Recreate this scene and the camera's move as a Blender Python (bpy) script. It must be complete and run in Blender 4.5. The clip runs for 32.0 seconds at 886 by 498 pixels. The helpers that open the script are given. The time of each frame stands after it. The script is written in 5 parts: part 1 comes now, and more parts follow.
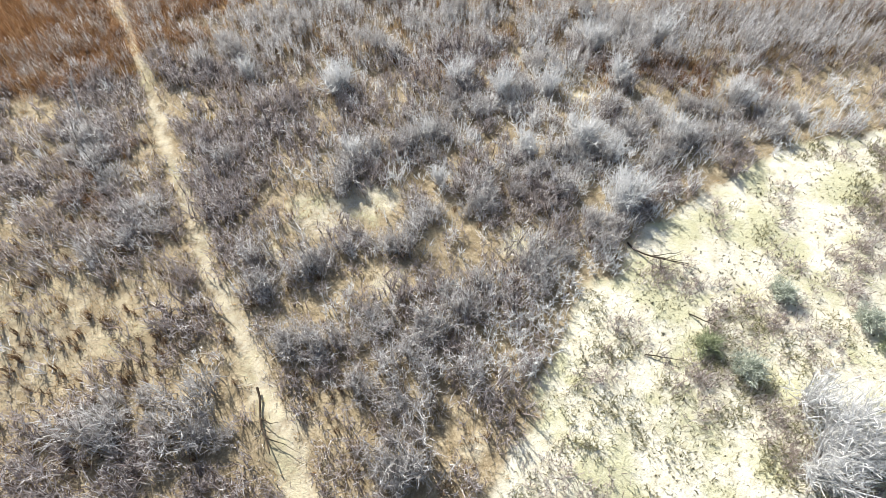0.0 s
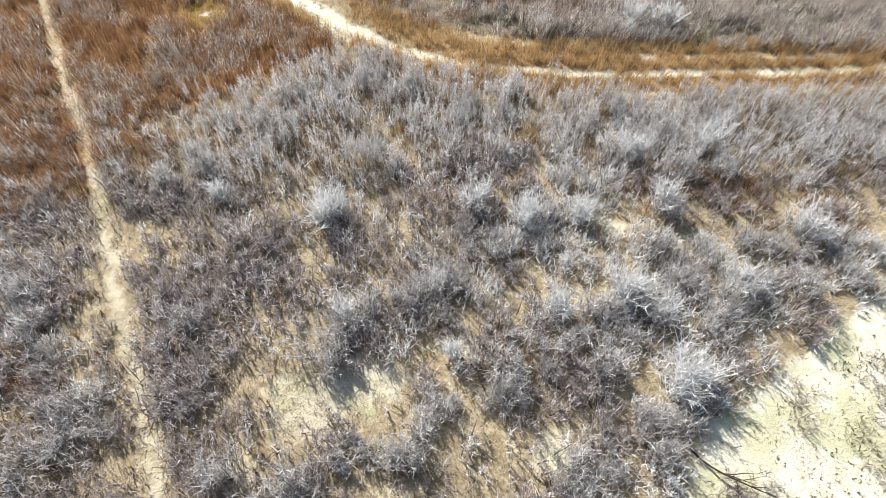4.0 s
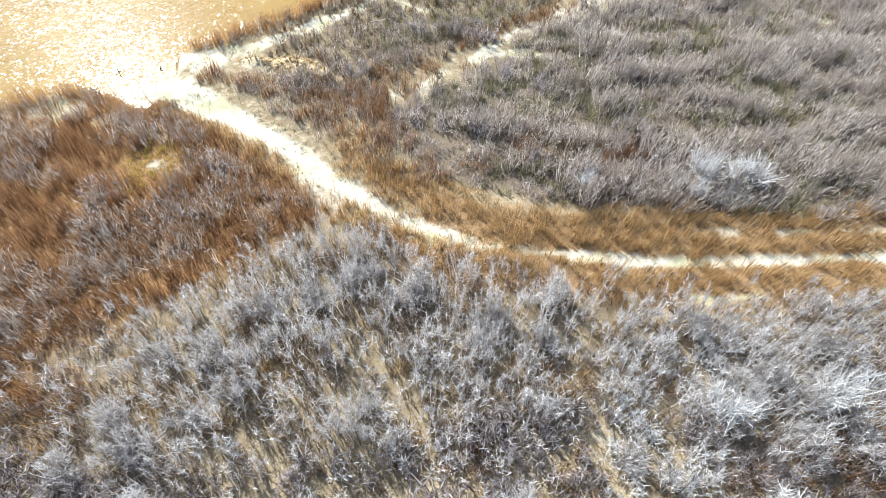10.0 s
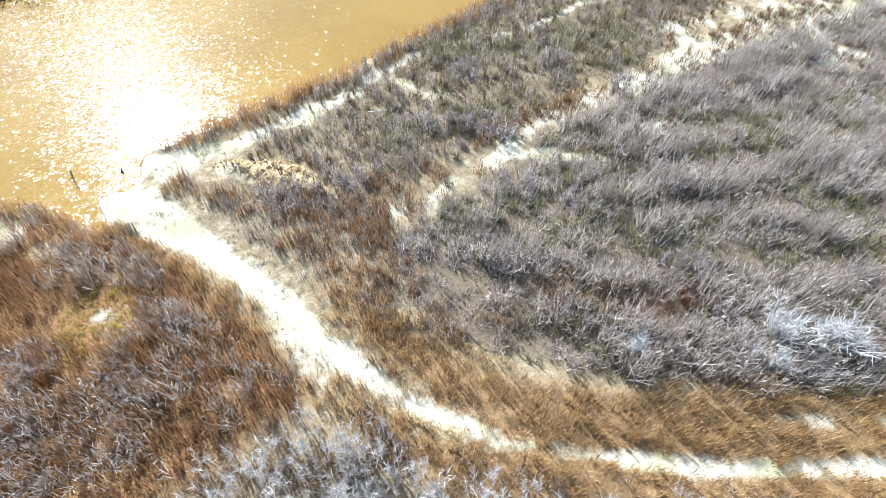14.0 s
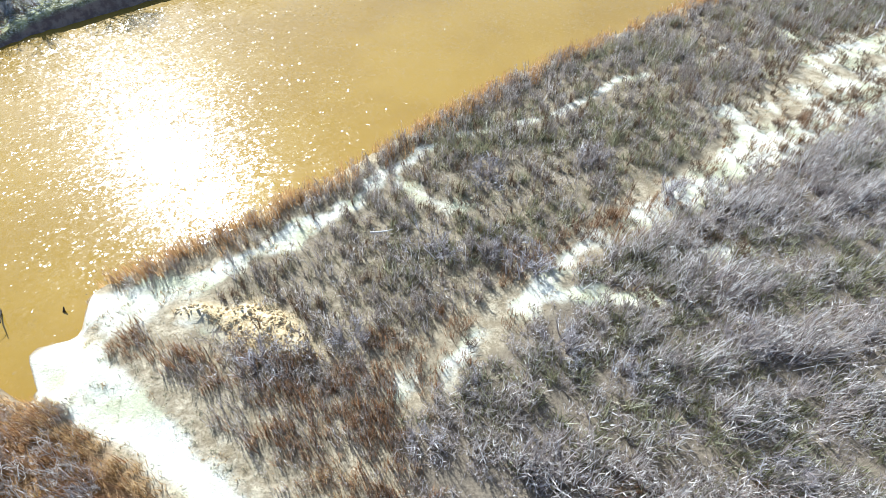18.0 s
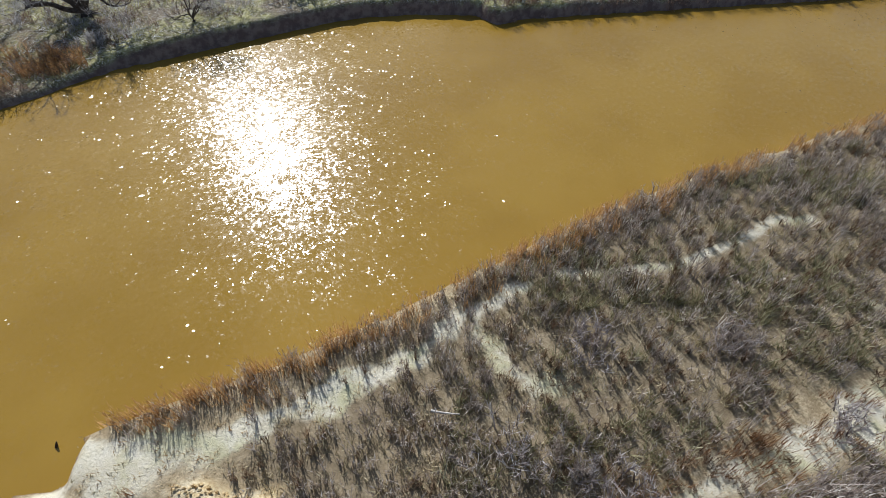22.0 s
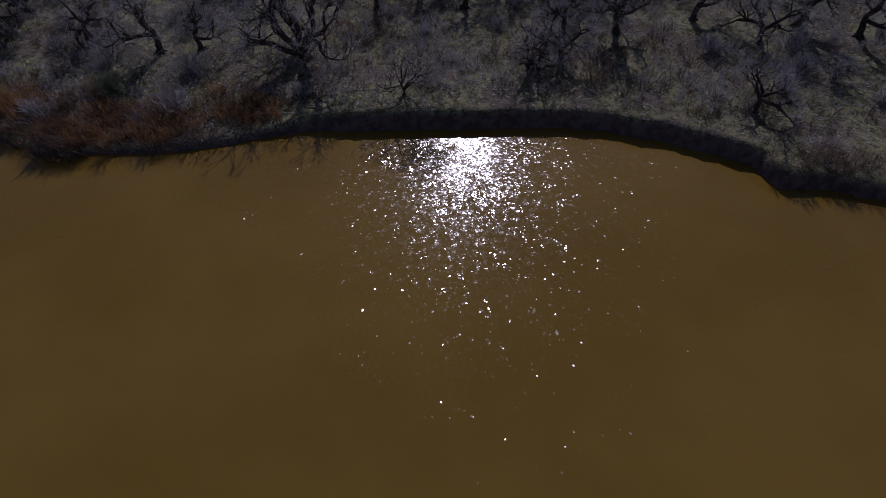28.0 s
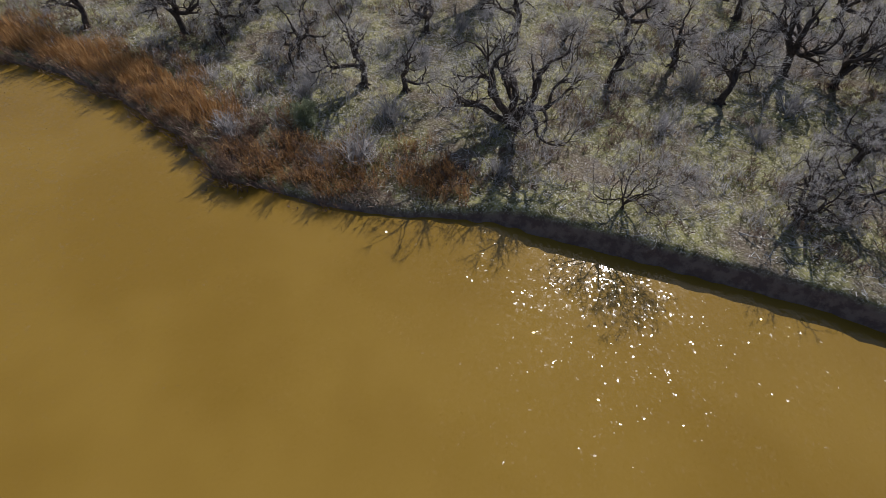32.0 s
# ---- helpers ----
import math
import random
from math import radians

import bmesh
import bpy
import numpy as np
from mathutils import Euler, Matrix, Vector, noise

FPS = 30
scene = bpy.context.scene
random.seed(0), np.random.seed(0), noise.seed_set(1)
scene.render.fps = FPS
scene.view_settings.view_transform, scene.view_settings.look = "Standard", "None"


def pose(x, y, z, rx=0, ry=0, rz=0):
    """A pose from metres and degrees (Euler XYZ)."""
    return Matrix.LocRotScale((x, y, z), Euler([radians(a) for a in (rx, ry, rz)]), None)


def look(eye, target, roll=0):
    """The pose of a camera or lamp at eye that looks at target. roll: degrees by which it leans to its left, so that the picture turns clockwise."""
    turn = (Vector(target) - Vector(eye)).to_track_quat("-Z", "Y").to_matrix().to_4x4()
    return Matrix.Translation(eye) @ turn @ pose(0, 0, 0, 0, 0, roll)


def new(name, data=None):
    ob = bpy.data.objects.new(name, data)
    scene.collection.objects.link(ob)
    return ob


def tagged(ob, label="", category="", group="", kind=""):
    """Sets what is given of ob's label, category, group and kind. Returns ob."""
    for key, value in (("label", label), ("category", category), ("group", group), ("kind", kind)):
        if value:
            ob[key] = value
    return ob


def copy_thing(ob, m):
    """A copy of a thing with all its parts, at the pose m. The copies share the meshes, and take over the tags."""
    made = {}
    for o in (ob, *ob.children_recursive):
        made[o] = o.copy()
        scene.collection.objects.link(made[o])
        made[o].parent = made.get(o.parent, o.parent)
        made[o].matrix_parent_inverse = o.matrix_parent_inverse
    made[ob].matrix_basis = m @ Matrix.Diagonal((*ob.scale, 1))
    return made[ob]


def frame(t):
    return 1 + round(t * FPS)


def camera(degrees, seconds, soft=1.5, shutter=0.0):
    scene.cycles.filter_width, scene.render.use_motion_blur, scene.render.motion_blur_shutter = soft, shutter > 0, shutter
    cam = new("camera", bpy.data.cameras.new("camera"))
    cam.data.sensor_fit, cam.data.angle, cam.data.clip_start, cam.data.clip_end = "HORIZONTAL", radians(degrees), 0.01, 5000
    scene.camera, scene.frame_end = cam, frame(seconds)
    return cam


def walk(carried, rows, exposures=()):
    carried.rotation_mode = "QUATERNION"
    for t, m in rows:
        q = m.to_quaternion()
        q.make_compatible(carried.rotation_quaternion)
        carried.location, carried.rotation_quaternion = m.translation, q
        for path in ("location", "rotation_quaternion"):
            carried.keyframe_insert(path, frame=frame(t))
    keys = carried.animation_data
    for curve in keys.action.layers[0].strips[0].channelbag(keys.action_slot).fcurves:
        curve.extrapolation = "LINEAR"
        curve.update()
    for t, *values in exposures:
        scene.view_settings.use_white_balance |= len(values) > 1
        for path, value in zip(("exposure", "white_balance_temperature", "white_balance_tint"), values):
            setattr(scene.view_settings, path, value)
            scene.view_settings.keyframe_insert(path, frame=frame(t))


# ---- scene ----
# seconds, x, y, z, turn to the left, tilt, lean
PATH = [
    (0, 0.00, 0.00, 20.18, -0.00, -54.49, 0.61),
    (1, -0.21, 2.35, 20.30, -0.26, -54.43, 0.69),
    (2, -0.44, 4.53, 20.29, -0.32, -54.11, 0.77),
    (3, -0.64, 6.81, 20.31, -0.52, -53.97, 1.01),
    (3.5, -0.74, 7.97, 20.35, -0.60, -53.92, 1.08),
    (5.5, -1.04, 12.61, 20.43, -0.67, -53.62, 1.26),
    (6, -1.12, 13.75, 20.43, -0.61, -53.45, 1.16),
    (7, -1.09, 16.02, 20.40, -0.24, -53.20, 0.94),
    (8, -1.19, 18.24, 20.25, -0.16, -52.76, 0.97),
    (9, -1.33, 20.51, 20.27, -0.05, -52.61, 0.80),
    (10, -1.46, 22.76, 20.19, 0.05, -52.31, 0.73),
    (11, -1.69, 25.02, 20.18, 0.03, -52.14, 0.71),
    (12, -1.83, 27.28, 20.20, 0.13, -51.82, 0.62),
    (13, -1.94, 29.50, 20.19, 0.25, -51.48, 0.54),
    (14, -2.13, 31.76, 20.24, 0.16, -51.31, 0.67),
    (14.5, -2.23, 32.90, 20.23, 0.21, -51.16, 0.65),
    (16.5, -2.71, 37.45, 20.13, -0.12, -50.60, 0.78),
    (17, -2.83, 38.61, 20.11, -0.18, -50.51, 0.86),
    (17.5, -2.95, 39.76, 20.05, -0.04, -50.38, 0.86),
    (18, -3.08, 40.89, 19.98, 0.42, -50.22, 0.90),
    (18.5, -3.21, 41.98, 19.89, 1.28, -49.98, 0.87),
    (19, -3.35, 43.07, 19.81, 2.40, -49.74, 0.87),
    (20, -3.75, 45.27, 19.73, 5.07, -49.35, 1.05),
    (21, -4.16, 47.47, 19.68, 8.20, -49.06, 1.06),
    (22, -4.75, 49.80, 19.80, 11.62, -49.08, 1.46),
    (23, -5.48, 52.10, 20.16, 15.17, -49.54, 1.29),
    (24, -6.32, 54.27, 20.08, 19.07, -49.48, 1.26),
    (25, -7.33, 56.26, 20.11, 22.83, -49.46, 1.46),
    (25.5, -7.89, 56.84, 19.86, 24.70, -48.87, 1.76),
    (27.5, -10.19, 60.35, 19.60, 34.18, -48.20, 1.70),
    (28, -10.98, 61.14, 19.58, 36.40, -48.16, 1.74),
    (29, -12.93, 62.37, 19.29, 41.13, -47.65, 2.35),
    (30, -15.11, 63.60, 19.23, 45.64, -47.71, 3.18),
    (31, -17.11, 64.68, 19.22, 51.30, -47.81, 3.22),
    (32, -19.25, 65.37, 19.01, 57.15, -47.73, 3.33),
]


def placed(x, y, z, turn, tilt, lean):
    return pose(x, y, z, 90 + tilt, 0, turn) @ pose(0, 0, 0, 0, 0, lean)


# seconds, stops, white balance and tint
EXPOSURES = [(0, 1.03, 6600, 10), (3, 1.05, 6650, 10), (6, 1.27, 6500, 10), (8, 1.38, 6400, 10), (10, 1.3, 6200, 9), (14, 1.4, 5830, 8), (17, 1.38, 5480, 6), (19, 1.23, 5480, 6), (21, 0.7, 5880, 9), (23, -0.14, 6300, 11), (25, -0.98, 6250, 15), (28, -2.02, 5600, 36), (30, -1.14, 6030, 26), (31, -0.82, 6330, 19), (32, -0.19, 6380, 16)]
cam = camera(79.55, 32.0, soft=0.5)
walk(cam, [(t, placed(*row)) for t, *row in PATH], EXPOSURES)

# ---- light ----
SUN_UP, SUN_LEFT = 37.6, 34.2
to_sun = Vector((-math.sin(radians(SUN_LEFT)) * math.cos(radians(SUN_UP)), math.cos(radians(SUN_LEFT)) * math.cos(radians(SUN_UP)), math.sin(radians(SUN_UP))))
world = bpy.data.worlds.new("sky")
scene.world = world
world.use_nodes = True
wn = world.node_tree.nodes
sky = wn.new("ShaderNodeTexSky")
sky.sky_type, sky.sun_disc = "NISHITA", False
sky.sun_elevation, sky.sun_rotation = radians(SUN_UP), radians(-SUN_LEFT)
wn["Background"].inputs["Strength"].default_value = 0.085
world.node_tree.links.new(sky.outputs["Color"], wn["Background"].inputs["Color"])
sun = new("sun", bpy.data.lights.new("sun", "SUN"))
sun.data.energy, sun.data.angle, sun.data.color = 5.0, radians(0.53), (1.0, 0.985, 0.935)
sun.matrix_world = look(to_sun * 100, (0, 0, 0))


# ---- materials ----
class Nodes:
    """Short hand for a node material."""

    def __init__(self, name):
        self.mat = bpy.data.materials.new(name)
        self.mat.use_nodes = True
        self.tree = self.mat.node_tree
        self.bsdf = self.tree.nodes["Principled BSDF"]

    def add(self, kind, **inputs):
        node = self.tree.nodes.new(kind)
        for key, value in inputs.items():
            self.put(node, key.replace("_", " "), value)
        return node

    def put(self, node, key, value):
        socket = node.inputs[int(key)] if key.isdigit() else node.inputs[key]
        if isinstance(value, bpy.types.NodeSocket):
            self.tree.links.new(value, socket)
        else:
            socket.default_value = value

    def noise(self, scale, detail=4, rough=0.6, vector=None):
        node = self.add("ShaderNodeTexNoise", Scale=scale, Detail=detail, Roughness=rough)
        self.tree.links.new(vector or self.place(), node.inputs["Vector"])
        return node.outputs["Fac"]

    def place(self):
        return self.add("ShaderNodeNewGeometry").outputs["Position"]

    def math(self, op, a, b=0.0):
        node = self.tree.nodes.new("ShaderNodeMath")
        node.operation = op
        self.put(node, "0", a)
        self.put(node, "1", b)
        return node.outputs[0]

    def step(self, value, low, high):
        node = self.tree.nodes.new("ShaderNodeMapRange")
        node.interpolation_type = "SMOOTHSTEP"
        for key, v in (("0", value), ("1", low), ("2", high)):
            self.put(node, key, v)
        return node.outputs[0]

    def mix(self, fac, a, b):
        node = self.tree.nodes.new("ShaderNodeMix")
        node.data_type = "RGBA"
        for socket, v in ((node.inputs[0], fac), (node.inputs[6], a), (node.inputs[7], b)):
            if isinstance(v, bpy.types.NodeSocket):
                self.tree.links.new(v, socket)
            elif isinstance(v, tuple):
                socket.default_value = (*v[:3], 1)
            else:
                socket.default_value = v
        return node.outputs[2]

    def vector(self, op, a, b=None):
        node = self.tree.nodes.new("ShaderNodeVectorMath")
        node.operation = op
        self.put(node, "0", a)
        if op == "SCALE":
            self.put(node, "Scale", b)
        elif b is not None:
            self.put(node, "1", b)
        return node.outputs[0]

    def facets(self, place, scale):
        """Small tilted facets of a rippled surface: two slopes about zero and a third random number."""
        node = self.add("ShaderNodeTexVoronoi")
        node.voronoi_dimensions = "2D"
        self.put(node, "Vector", place)
        self.put(node, "Scale", scale)
        tone = self.add("ShaderNodeSeparateColor", Color=node.outputs["Color"])
        return self.math("SUBTRACT", tone.outputs[0], 0.5), self.math("SUBTRACT", tone.outputs[1], 0.5), tone.outputs[2]

    def bump(self, height, strength, distance):
        node = self.add("ShaderNodeBump", Strength=strength, Distance=distance, Height=height)
        self.put(self.bsdf, "Normal", node.outputs[0])

    def done(self, colour, rough=0.9, specular=0.2):
        self.put(self.bsdf, "Base Color", colour)
        self.put(self.bsdf, "Roughness", rough)
        self.put(self.bsdf, "Specular IOR Level", specular)
        return self.mat


def stalk_material(name, dark, mid, pale, patch=0.5, glow=0.3):
    """Dry stalks and twigs: every stalk has a shade of its own, patches of stand differ."""
    n = Nodes(name)
    r = n.add("ShaderNodeNewGeometry").outputs["Random Per Island"]
    low = n.mix(n.step(r, 0.0, 0.5), dark, mid)
    colour = n.mix(n.step(r, 0.45, 1.0), low, pale)
    stand = n.step(n.noise(patch, 3), 0.4, 0.62)
    other = n.mix(n.math("MULTIPLY", r, 0.8), mid, dark)
    colour = n.mix(n.math("MULTIPLY", stand, 0.55), colour, other)
    n.done(colour, 0.75, 0.25)
    through_light = n.add("ShaderNodeBsdfTranslucent", Color=colour)
    both = n.add("ShaderNodeMixShader", Fac=glow)
    n.tree.links.new(n.bsdf.outputs[0], both.inputs[1])
    n.tree.links.new(through_light.outputs[0], both.inputs[2])
    n.tree.links.new(both.outputs[0], n.tree.nodes["Material Output"].inputs["Surface"])
    return n.mat


WILLOW = stalk_material("grey_willow_twig", (0.14, 0.11, 0.09), (0.44, 0.40, 0.36), (0.87, 0.85, 0.82), glow=0.4)
WILLOW_TIP = stalk_material("silver_willow_tip", (0.22, 0.20, 0.18), (0.52, 0.495, 0.475), (0.90, 0.885, 0.88), glow=0.4)
SCRUB_TIP = stalk_material("mauve_grey_twig_tip", (0.10, 0.075, 0.068), (0.39, 0.34, 0.325), (0.82, 0.79, 0.775), glow=0.4)
PLUME = stalk_material("silvery_seed_plume", (0.15, 0.11, 0.085), (0.43, 0.37, 0.315), (0.85, 0.80, 0.73), glow=0.4)
RUST_TIP = stalk_material("tawny_seed_head", (0.13, 0.06, 0.03), (0.31, 0.165, 0.075), (0.56, 0.40, 0.26), glow=0.4)
GOLD_TIP = stalk_material("pale_gold_seed_head", (0.26, 0.14, 0.05), (0.50, 0.32, 0.13), (0.76, 0.58, 0.33), glow=0.4)
PALE = stalk_material("pale_dead_twig", (0.50, 0.49, 0.47), (0.70, 0.69, 0.68), (0.87, 0.87, 0.86), glow=0.4)
BROWN = stalk_material("brown_scrub_twig", (0.09, 0.06, 0.055), (0.45, 0.375, 0.335), (0.82, 0.78, 0.73), glow=0.4)
SPIKE = stalk_material("dark_brown_spike", (0.06, 0.035, 0.02), (0.17, 0.105, 0.06), (0.40, 0.29, 0.19), glow=0.3)
MAUVE = stalk_material("grey_brown_grass", (0.13, 0.095, 0.08), (0.45, 0.395, 0.34), (0.85, 0.81, 0.75), glow=0.4)
RUST = stalk_material("rust_grass", (0.10, 0.045, 0.02), (0.26, 0.125, 0.05), (0.46, 0.30, 0.17), glow=0.4)
GOLD = stalk_material("golden_grass", (0.17, 0.09, 0.035), (0.42, 0.27, 0.115), (0.74, 0.58, 0.34), glow=0.4)
RIVERSIDE = stalk_material("river_strip_twig", (0.09, 0.065, 0.05), (0.34, 0.275, 0.225), (0.74, 0.68, 0.61), glow=0.38)
REED = stalk_material("orange_reed", (0.22, 0.12, 0.05), (0.46, 0.26, 0.10), (0.72, 0.48, 0.24), glow=0.4)
TUFT = stalk_material("dark_tuft", (0.06, 0.055, 0.03), (0.14, 0.13, 0.07), (0.27, 0.25, 0.15))
STRAW = stalk_material("straw_litter", (0.24, 0.19, 0.10), (0.44, 0.37, 0.22), (0.68, 0.62, 0.45), glow=0.3)
YELLOW = stalk_material("yellow_grass", (0.30, 0.22, 0.05), (0.52, 0.40, 0.10), (0.68, 0.58, 0.26))
OLIVE = stalk_material("olive_grass", (0.08, 0.075, 0.035), (0.26, 0.24, 0.12), (0.56, 0.53, 0.37), glow=0.35)
MOSS = stalk_material("yellow_green_turf", (0.15, 0.14, 0.055), (0.32, 0.30, 0.135), (0.56, 0.54, 0.33), glow=0.35)
GREEN = stalk_material("grey_green_leaf", (0.15, 0.17, 0.09), (0.32, 0.35, 0.20), (0.55, 0.58, 0.42), glow=0.4)
SAGE = stalk_material("sage_leaf", (0.24, 0.27, 0.20), (0.42, 0.45, 0.37), (0.66, 0.68, 0.60), glow=0.4)
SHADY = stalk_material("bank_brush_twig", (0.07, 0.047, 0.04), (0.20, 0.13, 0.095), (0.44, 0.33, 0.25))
LIMB = stalk_material("tree_twig", (0.17, 0.155, 0.15), (0.45, 0.43, 0.42), (0.80, 0.78, 0.77))


def bark_material(name, dark, pale, scale=3.0):
    n = Nodes(name)
    f = n.noise(scale, 6, 0.7)
    fine = n.noise(scale * 9, 4, 0.7)
    colour = n.mix(n.step(f, 0.35, 0.7), dark, pale)
    colour = n.mix(n.math("MULTIPLY", fine, 0.5), colour, dark)
    n.bump(fine, 0.8, 0.03)
    return n.done(colour, 0.9, 0.15)


BARK = bark_material("dark_bark", (0.045, 0.035, 0.03), (0.13, 0.105, 0.09))
DEADWOOD = bark_material("bleached_wood", (0.35, 0.32, 0.29), (0.68, 0.65, 0.6), 4)
WET_WOOD = bark_material("wet_wood", (0.03, 0.022, 0.016), (0.09, 0.065, 0.045), 4)
CLOD = bark_material("dry_clod", (0.38, 0.27, 0.13), (0.62, 0.49, 0.29), 2)


def ground_material():
    n = Nodes("river_soil")
    zone = n.add("ShaderNodeAttribute")
    zone.attribute_name = "zone"
    part_of = n.add("ShaderNodeSeparateColor", Color=zone.outputs["Color"])
    sand, rust, far = part_of.outputs[0], part_of.outputs[1], part_of.outputs[2]
    big, mid, fine, grit = n.noise(0.35, 4), n.noise(1.7, 6, 0.65), n.noise(9, 5, 0.7), n.noise(38, 4, 0.7)
    litter = n.mix(n.step(mid, 0.35, 0.68), (0.25, 0.195, 0.12), (0.48, 0.40, 0.27))
    litter = n.mix(n.step(fine, 0.42, 0.66), litter, (0.22, 0.17, 0.10))
    litter = n.mix(n.step(big, 0.5, 0.72), litter, (0.24, 0.19, 0.12))
    rusty = n.mix(n.step(fine, 0.35, 0.65), (0.15, 0.075, 0.03), (0.36, 0.22, 0.10))
    # darker litter inside thickets: shade among the stalks put into the soil colour
    shaded_litter = n.mix(n.step(fine, 0.4, 0.65), (0.10, 0.075, 0.055), (0.21, 0.17, 0.12))
    litter = n.mix(zone.outputs["Alpha"], litter, shaded_litter)
    litter = n.mix(rust, litter, rusty)
    pale = n.mix(n.step(mid, 0.3, 0.7), (0.70, 0.67, 0.57), (0.55, 0.50, 0.37))
    pale = n.mix(n.step(grit, 0.5, 0.68), pale, (0.28, 0.24, 0.14))
    pale = n.mix(n.math("MULTIPLY", n.step(big, 0.46, 0.6), 0.65), pale, (0.40, 0.39, 0.22))
    uneven = n.math("SUBTRACT", n.math("ADD", mid, n.math("ADD", fine, grit)), 1.5)
    edge = n.math("ADD", sand, n.math("MULTIPLY", uneven, 0.75))
    colour = n.mix(n.step(edge, 0.25, 0.85), litter, pale)
    turf = n.mix(n.step(mid, 0.38, 0.62), (0.085, 0.08, 0.036), (0.30, 0.285, 0.12))
    turf = n.mix(n.step(fine, 0.52, 0.63), turf, (0.60, 0.57, 0.46))
    turf = n.mix(n.math("MULTIPLY", n.step(n.noise(0.22, 5, 0.65), 0.46, 0.6), 0.85), turf, n.mix(n.step(fine, 0.42, 0.6), (0.10, 0.075, 0.058), (0.26, 0.215, 0.17)))
    turf = n.mix(n.step(n.noise(5.5, 3, 0.7), 0.61, 0.67), turf, (0.56, 0.53, 0.45))
    colour = n.mix(far, colour, turf)
    heap_of = n.add("ShaderNodeAttribute")
    heap_of.attribute_name = "clay"
    clay = n.mix(n.step(fine, 0.35, 0.65), (0.36, 0.25, 0.12), (0.64, 0.51, 0.29))
    clay = n.mix(n.step(mid, 0.5, 0.66), clay, (0.62, 0.54, 0.38))
    colour = n.mix(heap_of.outputs["Fac"], colour, clay)
    spot = n.add("ShaderNodeSeparateXYZ", Vector=n.place())
    wet = n.step(n.math("ADD", spot.outputs["Z"], n.math("MULTIPLY", fine, 0.1)), -0.97, -0.88)
    colour = n.mix(wet, (0.15, 0.10, 0.05), colour)
    steep = n.add("ShaderNodeSeparateXYZ", Vector=n.add("ShaderNodeNewGeometry").outputs["Normal"])
    face = n.math("MULTIPLY", n.math("SUBTRACT", 1.0, n.step(steep.outputs["Z"], 0.55, 0.85)), far)
    colour = n.mix(face, colour, n.mix(n.step(mid, 0.4, 0.6), (0.12, 0.085, 0.075), (0.20, 0.15, 0.125)))
    worn = n.math("MULTIPLY", n.math("SUBTRACT", 1.0, n.step(steep.outputs["Z"], 0.6, 0.86)), n.math("SUBTRACT", 1.0, n.math("MAXIMUM", far, heap_of.outputs["Fac"])))
    colour = n.mix(worn, colour, n.mix(n.step(fine, 0.4, 0.6), (0.13, 0.085, 0.045), (0.36, 0.26, 0.14)))
    n.bump(n.math("ADD", n.math("MULTIPLY", mid, 1.5), n.math("ADD", fine, n.math("MULTIPLY", grit, 0.4))), 0.9, 0.07)
    return n.done(colour, 0.95, 0.1)


def water_material():
    n = Nodes("muddy_river_water")
    big, mid = n.noise(0.09, 3), n.noise(0.8, 3)
    colour = n.mix(n.step(big, 0.35, 0.65), (0.215, 0.129, 0.017), (0.255, 0.158, 0.025))
    colour = n.mix(n.math("MULTIPLY", mid, 0.25), colour, (0.25, 0.14, 0.03))
    drift = n.add("ShaderNodeTexNoise", Scale=2.2, Detail=2.0)
    n.tree.links.new(n.place(), drift.inputs["Vector"])
    spot = n.vector("ADD", n.place(), n.vector("SCALE", drift.outputs["Color"], 0.35))
    gust = n.step(n.noise(0.55, 4, 0.7), 0.40, 0.66)
    small, broad = n.facets(spot, 12.5), n.facets(spot, 5.0)
    lively = n.math("ADD", n.math("MULTIPLY", gust, 0.20), 0.135)
    steep = n.math("ADD", 0.5, n.math("MULTIPLY", n.math("POWER", small[2], 5.0), 1.2))
    lively = n.math("MULTIPLY", lively, steep)
    lean_x = n.math("MULTIPLY", lively, n.math("ADD", small[0], n.math("MULTIPLY", broad[0], 0.85)))
    lean_y = n.math("MULTIPLY", n.math("MULTIPLY", lively, 0.8), n.math("ADD", small[1], n.math("MULTIPLY", broad[1], 0.85)))
    waves = n.vector("NORMALIZE", n.add("ShaderNodeCombineXYZ", X=lean_x, Y=lean_y, Z=1.0).outputs[0])
    n.done(colour, 0.9, 0.0)
    calm = n.vector("NORMALIZE", n.add("ShaderNodeCombineXYZ", X=n.math("MULTIPLY", lean_x, 0.6), Y=n.math("MULTIPLY", lean_y, 0.6), Z=1.0).outputs[0])
    sparkle = n.add("ShaderNodeBsdfGlossy", Roughness=0.113, Normal=waves)
    sheen = n.add("ShaderNodeBsdfGlossy", Roughness=0.15, Normal=calm)
    skin = n.add("ShaderNodeMixShader", Fac=0.25)
    n.tree.links.new(sparkle.outputs[0], skin.inputs[1])
    n.tree.links.new(sheen.outputs[0], skin.inputs[2])
    share = n.add("ShaderNodeFresnel", IOR=1.43, Normal=waves).outputs[0]
    both = n.add("ShaderNodeMixShader", Fac=share)
    n.tree.links.new(n.bsdf.outputs[0], both.inputs[1])
    n.tree.links.new(skin.outputs[0], both.inputs[2])
    n.tree.links.new(both.outputs[0], n.tree.nodes["Material Output"].inputs["Surface"])
    return n.mat


GROUND, WATER = ground_material(), water_material()

